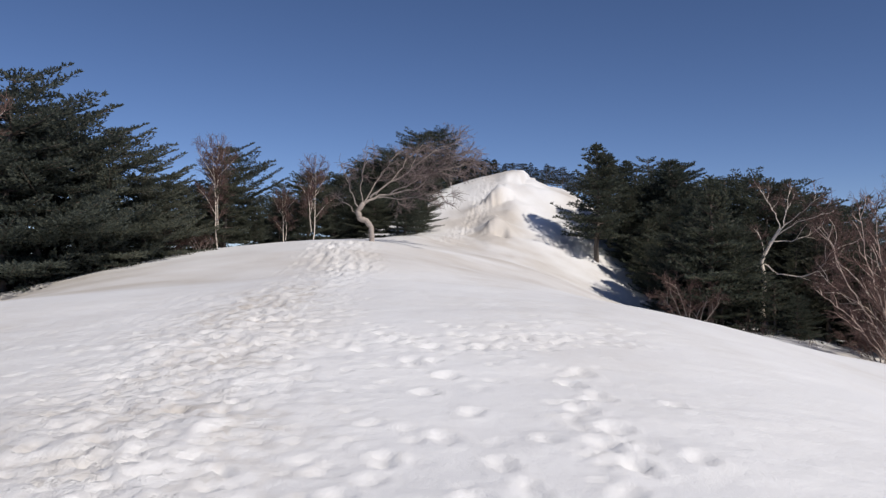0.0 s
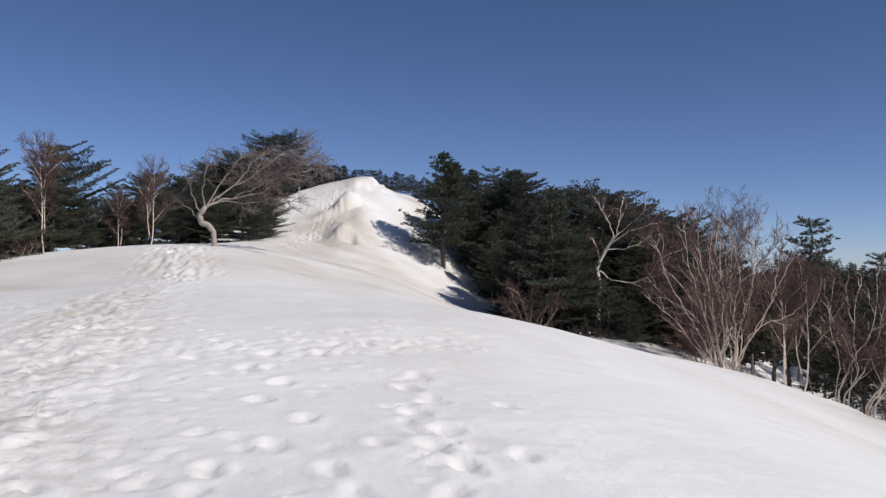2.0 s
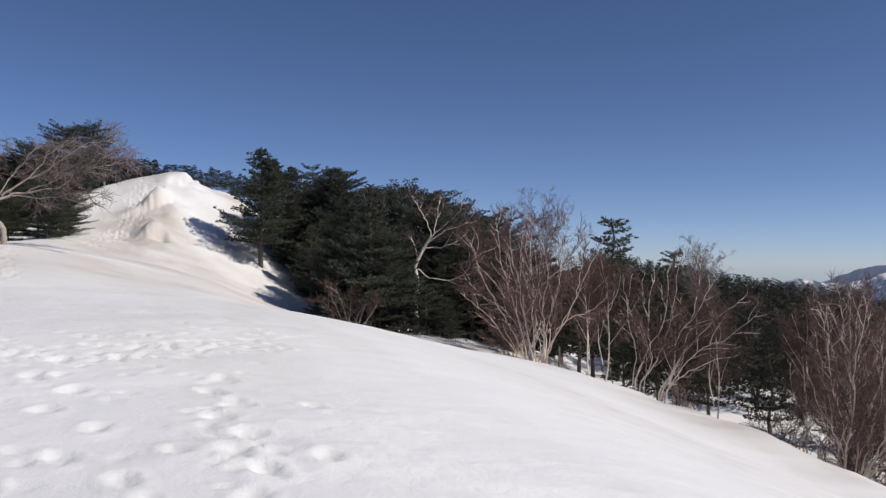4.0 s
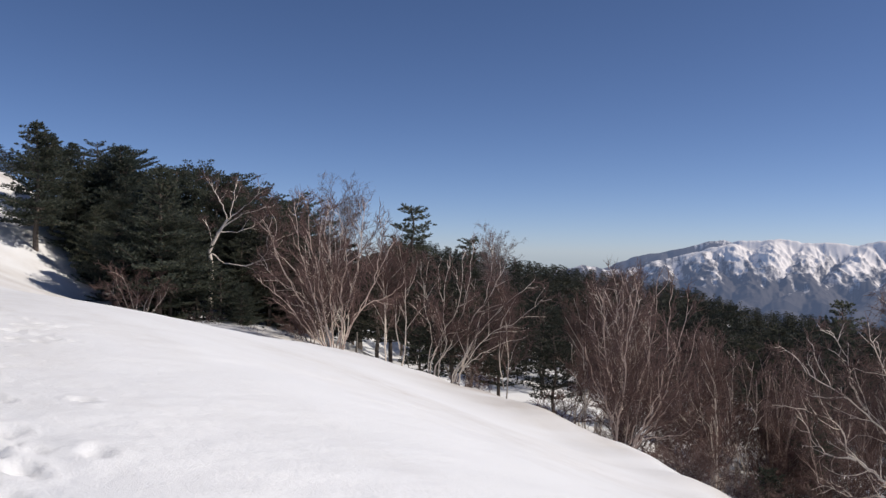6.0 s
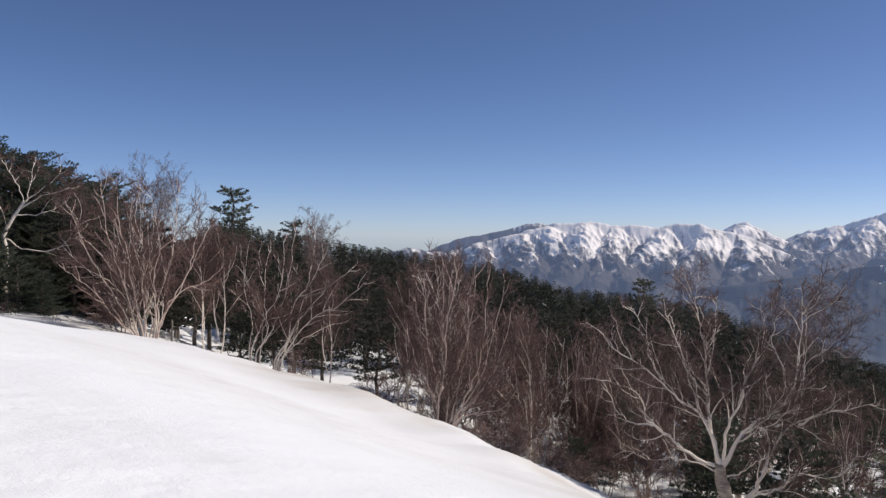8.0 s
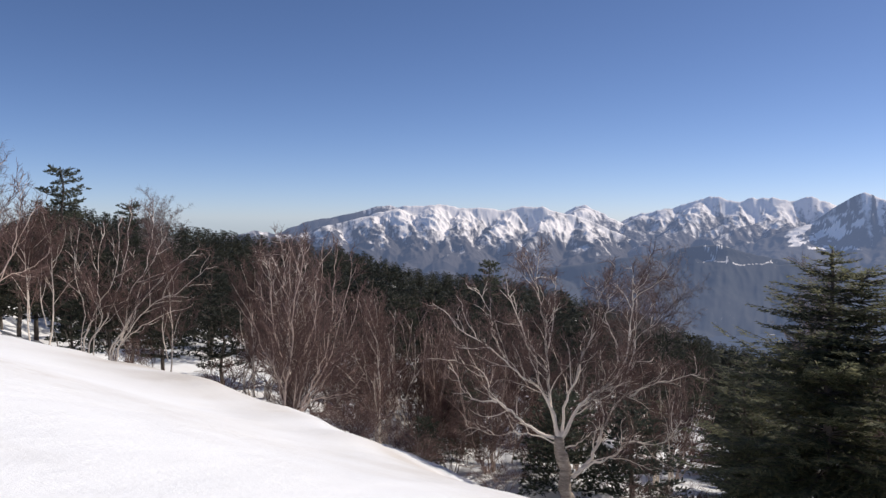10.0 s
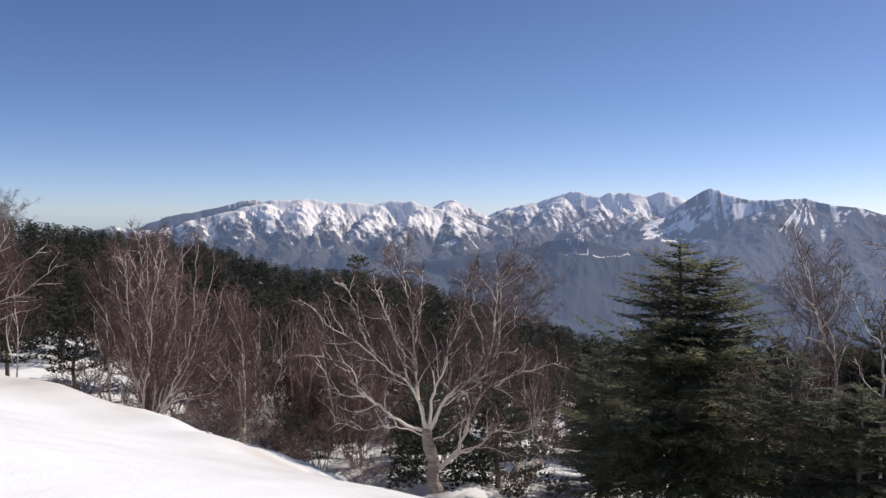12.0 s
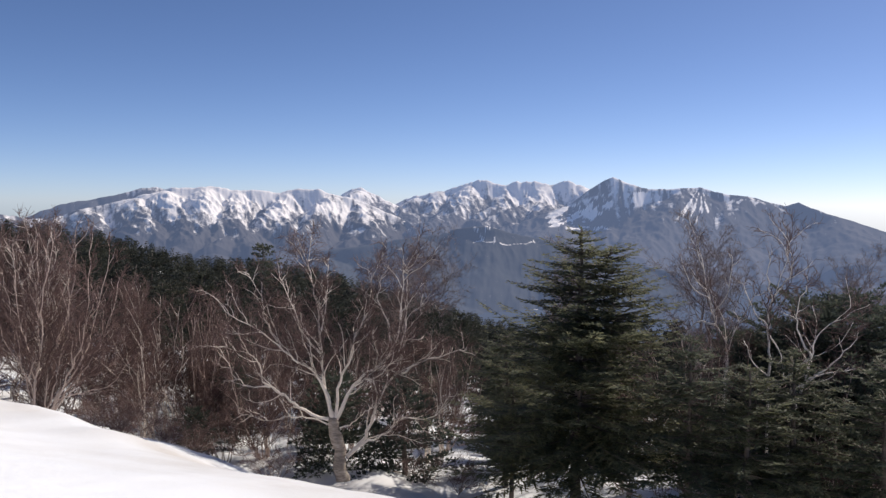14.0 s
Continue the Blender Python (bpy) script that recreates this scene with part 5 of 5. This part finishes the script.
stick(15.9, 22.9, -0.25, 0.05, 0.75, 0.018, "thin leaning dead stick in the snow")
stick(16.3, 22.8, -0.35, 0.0, 0.8, 0.014, "thin leaning dead stick in the snow")


def dry_stems(x, y, count, tall, seed):
    rng = random.Random(seed)
    s = Shape()
    for _ in range(count):
        p = Vector((rng.gauss(0, 0.16), rng.gauss(0, 0.12), -0.15))
        d = Vector((rng.gauss(0, 0.35), rng.gauss(0, 0.35), 1))
        pts = limb_path(rng, p, d, tall * rng.uniform(0.6, 1.2), 4, 0.12, 0.0)
        s.tube(pts, [0.007, 0.006, 0.005, 0.004, 0.003], 3)
        for k in (2, 3):
            s.tube(limb_path(rng, pts[k], d + unit(rng) * 0.8, tall * 0.3, 2, 0.1, 0.0), [0.004, 0.003, 0.002], 3)
    ob = new("dry_stems", s.mesh("dry_stems", TWIGS))
    ob.location = (x, y, ground_at(x, y))
    return tagged(ob, "tuft of dry reddish stems sticking out of the snow", "dry grass", "tufts along the snow edge")


for k, (x, y, n, h) in enumerate([(9.9, 26.6, 14, 0.7), (10.3, 26.4, 10, 0.55), (11.4, 25.6, 9, 0.5), (8.6, 28.4, 10, 0.5), (16.6, 21.0, 9, 0.6), (19.6, 17.2, 8, 0.6), (17.9, 8.6, 9, 0.35), (19.5, 6.6, 8, 0.4), (20.3, 7.4, 8, 0.4)]):
    dry_stems(x, y, n, h, 300 + k)

# ---- the wood behind ----
rng = random.Random(101)
taken = []
for k in range(9000):
    deg = rng.uniform(14, 104)
    across = 31 < deg < 82
    a, r = radians(deg), rng.uniform(34 if deg > 50 else 41, 112) if across else rng.uniform(26, 62)
    x, y = r * math.sin(a), r * math.cos(a)
    if (y > 30 and x < 14) or (r < 34 and y > 19) or (r < 29 and y < 8) or any((x - p) ** 2 + (y - q) ** 2 < (3.6 if across else 2.7) ** 2 for p, q in taken) or len(taken) >= 300:
        continue
    src, tall = rng.choice(((fir_wood, 6.6), (pine_wood, 6.4), (pine_wood, 6.4)))
    size = rng.uniform(0.6, 0.92) * (0.85 if y > 34 else 1.0) * (0.62 if r < 34 else 0.8 if r < 40 else 1.0)
    if across:
        room = 1.55 + r * math.tan(radians(float(wood_top(deg)) - (0.15 if r > 52 else 0.9) - abs(rng.gauss(0, 0.25 if r > 52 else 0.8)))) - ground_at(x, y)
        size = min(rng.uniform(0.7, 1.0), room / tall)
        if size < 0.4:
            continue
    taken.append((x, y))
    replant(src, x, y, rng.uniform(0, 360), size)


# low dark trees along the back of the ridge
for k in range(46):
    a, r = radians(-5.5 + 0.36 * k), rng.uniform(52, 59)
    x, y = r * math.sin(a), r * math.cos(a)
    top = 1.55 + r * math.tan(radians(float(np.interp(math.degrees(a), [-6, -2, 2, 4.2, 6, 7.1, 9, 12], [6.0, 6.9, 6.9, 6.5, 6.3, 5.7, 5.8, 6.2])) - abs(rng.gauss(0, 0.35))))
    src, tall = rng.choice(((fir_wood, 6.7), (pine_wood, 6.5), (pine_wood, 6.5)))
    size = max(0.22, (top - ground_at(x, y)) / tall)
    replant(src, x, y, rng.uniform(0, 360), size, 1.0)


def far_forest():
    """Uncounted conifers of the slopes behind, one mesh."""
    rng = random.Random(5)
    templates = []
    for k in range(4):
        s = Shape()
        h, rad = rng.uniform(5.4, 7.0), rng.uniform(1.5, 2.1)
        s.tube([Vector((0, 0, -0.5)), Vector((0, 0, h))], [0.12, 0.02], 4)
        for row in range(12):
            t = (row + 0.5) / 12
            reach = rad * (1 - t) ** 0.55 + 0.2
            for j in range(12):
                a = rng.uniform(0, 6.28)
                o = Vector((math.cos(a), math.sin(a), rng.uniform(-0.25, 0.3)))
                p = Vector((0, 0, h * (0.08 + 0.92 * t) + rng.uniform(-0.2, 0.2))) + Vector((o.x, o.y, 0)) * reach * rng.uniform(0, 0.5)
                s.blade(p, o * reach * rng.uniform(0.4, 0.8), Vector((-o.y, o.x, rng.uniform(-0.6, 0.6))), rng.uniform(0.09, 0.2), 0.1)
        templates.append(s)
    verts, faces = [], []

    def scatter(count, az0, az1, r0, r1, small, under=False):
        for _ in range(count):
            deg = rng.uniform(az0, az1)
            a, r = radians(deg), math.sqrt(rng.uniform(r0 * r0, r1 * r1))
            x, y = r * math.sin(a), r * math.cos(a)
            s = rng.choice(templates)
            g = rng.uniform(0.65, 1.05) * small
            z = ground_at(x, y)
            if under:
                g = min(g, (1.55 + r * math.tan(radians(float(wood_top(deg)) - abs(rng.gauss(0, 0.16)))) - z) / 6.2)
                if g < 0.3:
                    continue
            c, d = math.cos(a * 37), math.sin(a * 37)
            n = len(verts)
            verts.extend((x + g * (c * v[0] - d * v[1]), y + g * (d * v[0] + c * v[1]), z + g * v[2]) for v in s.v)
            faces.extend(tuple(i + n for i in f) for f in s.f)

    scatter(120, 18, 31, 60, 125, 1.0)
    scatter(1500, 30, 82, 84, 178, 1.0, True)
    scatter(200, 82, 112, 56, 115, 0.8)
    scatter(160, 82, 114, 115, 185, 1.1)
    scatter(130, -45, -8, 46, 85, 0.8)
    me = bpy.data.meshes.new("far_forest")
    me.from_pydata(verts, [], faces)
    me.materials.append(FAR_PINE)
    return tagged(new("far_forest", me), "dense dark conifer wood on the slopes behind", "forest", kind="stuff")


far_forest()
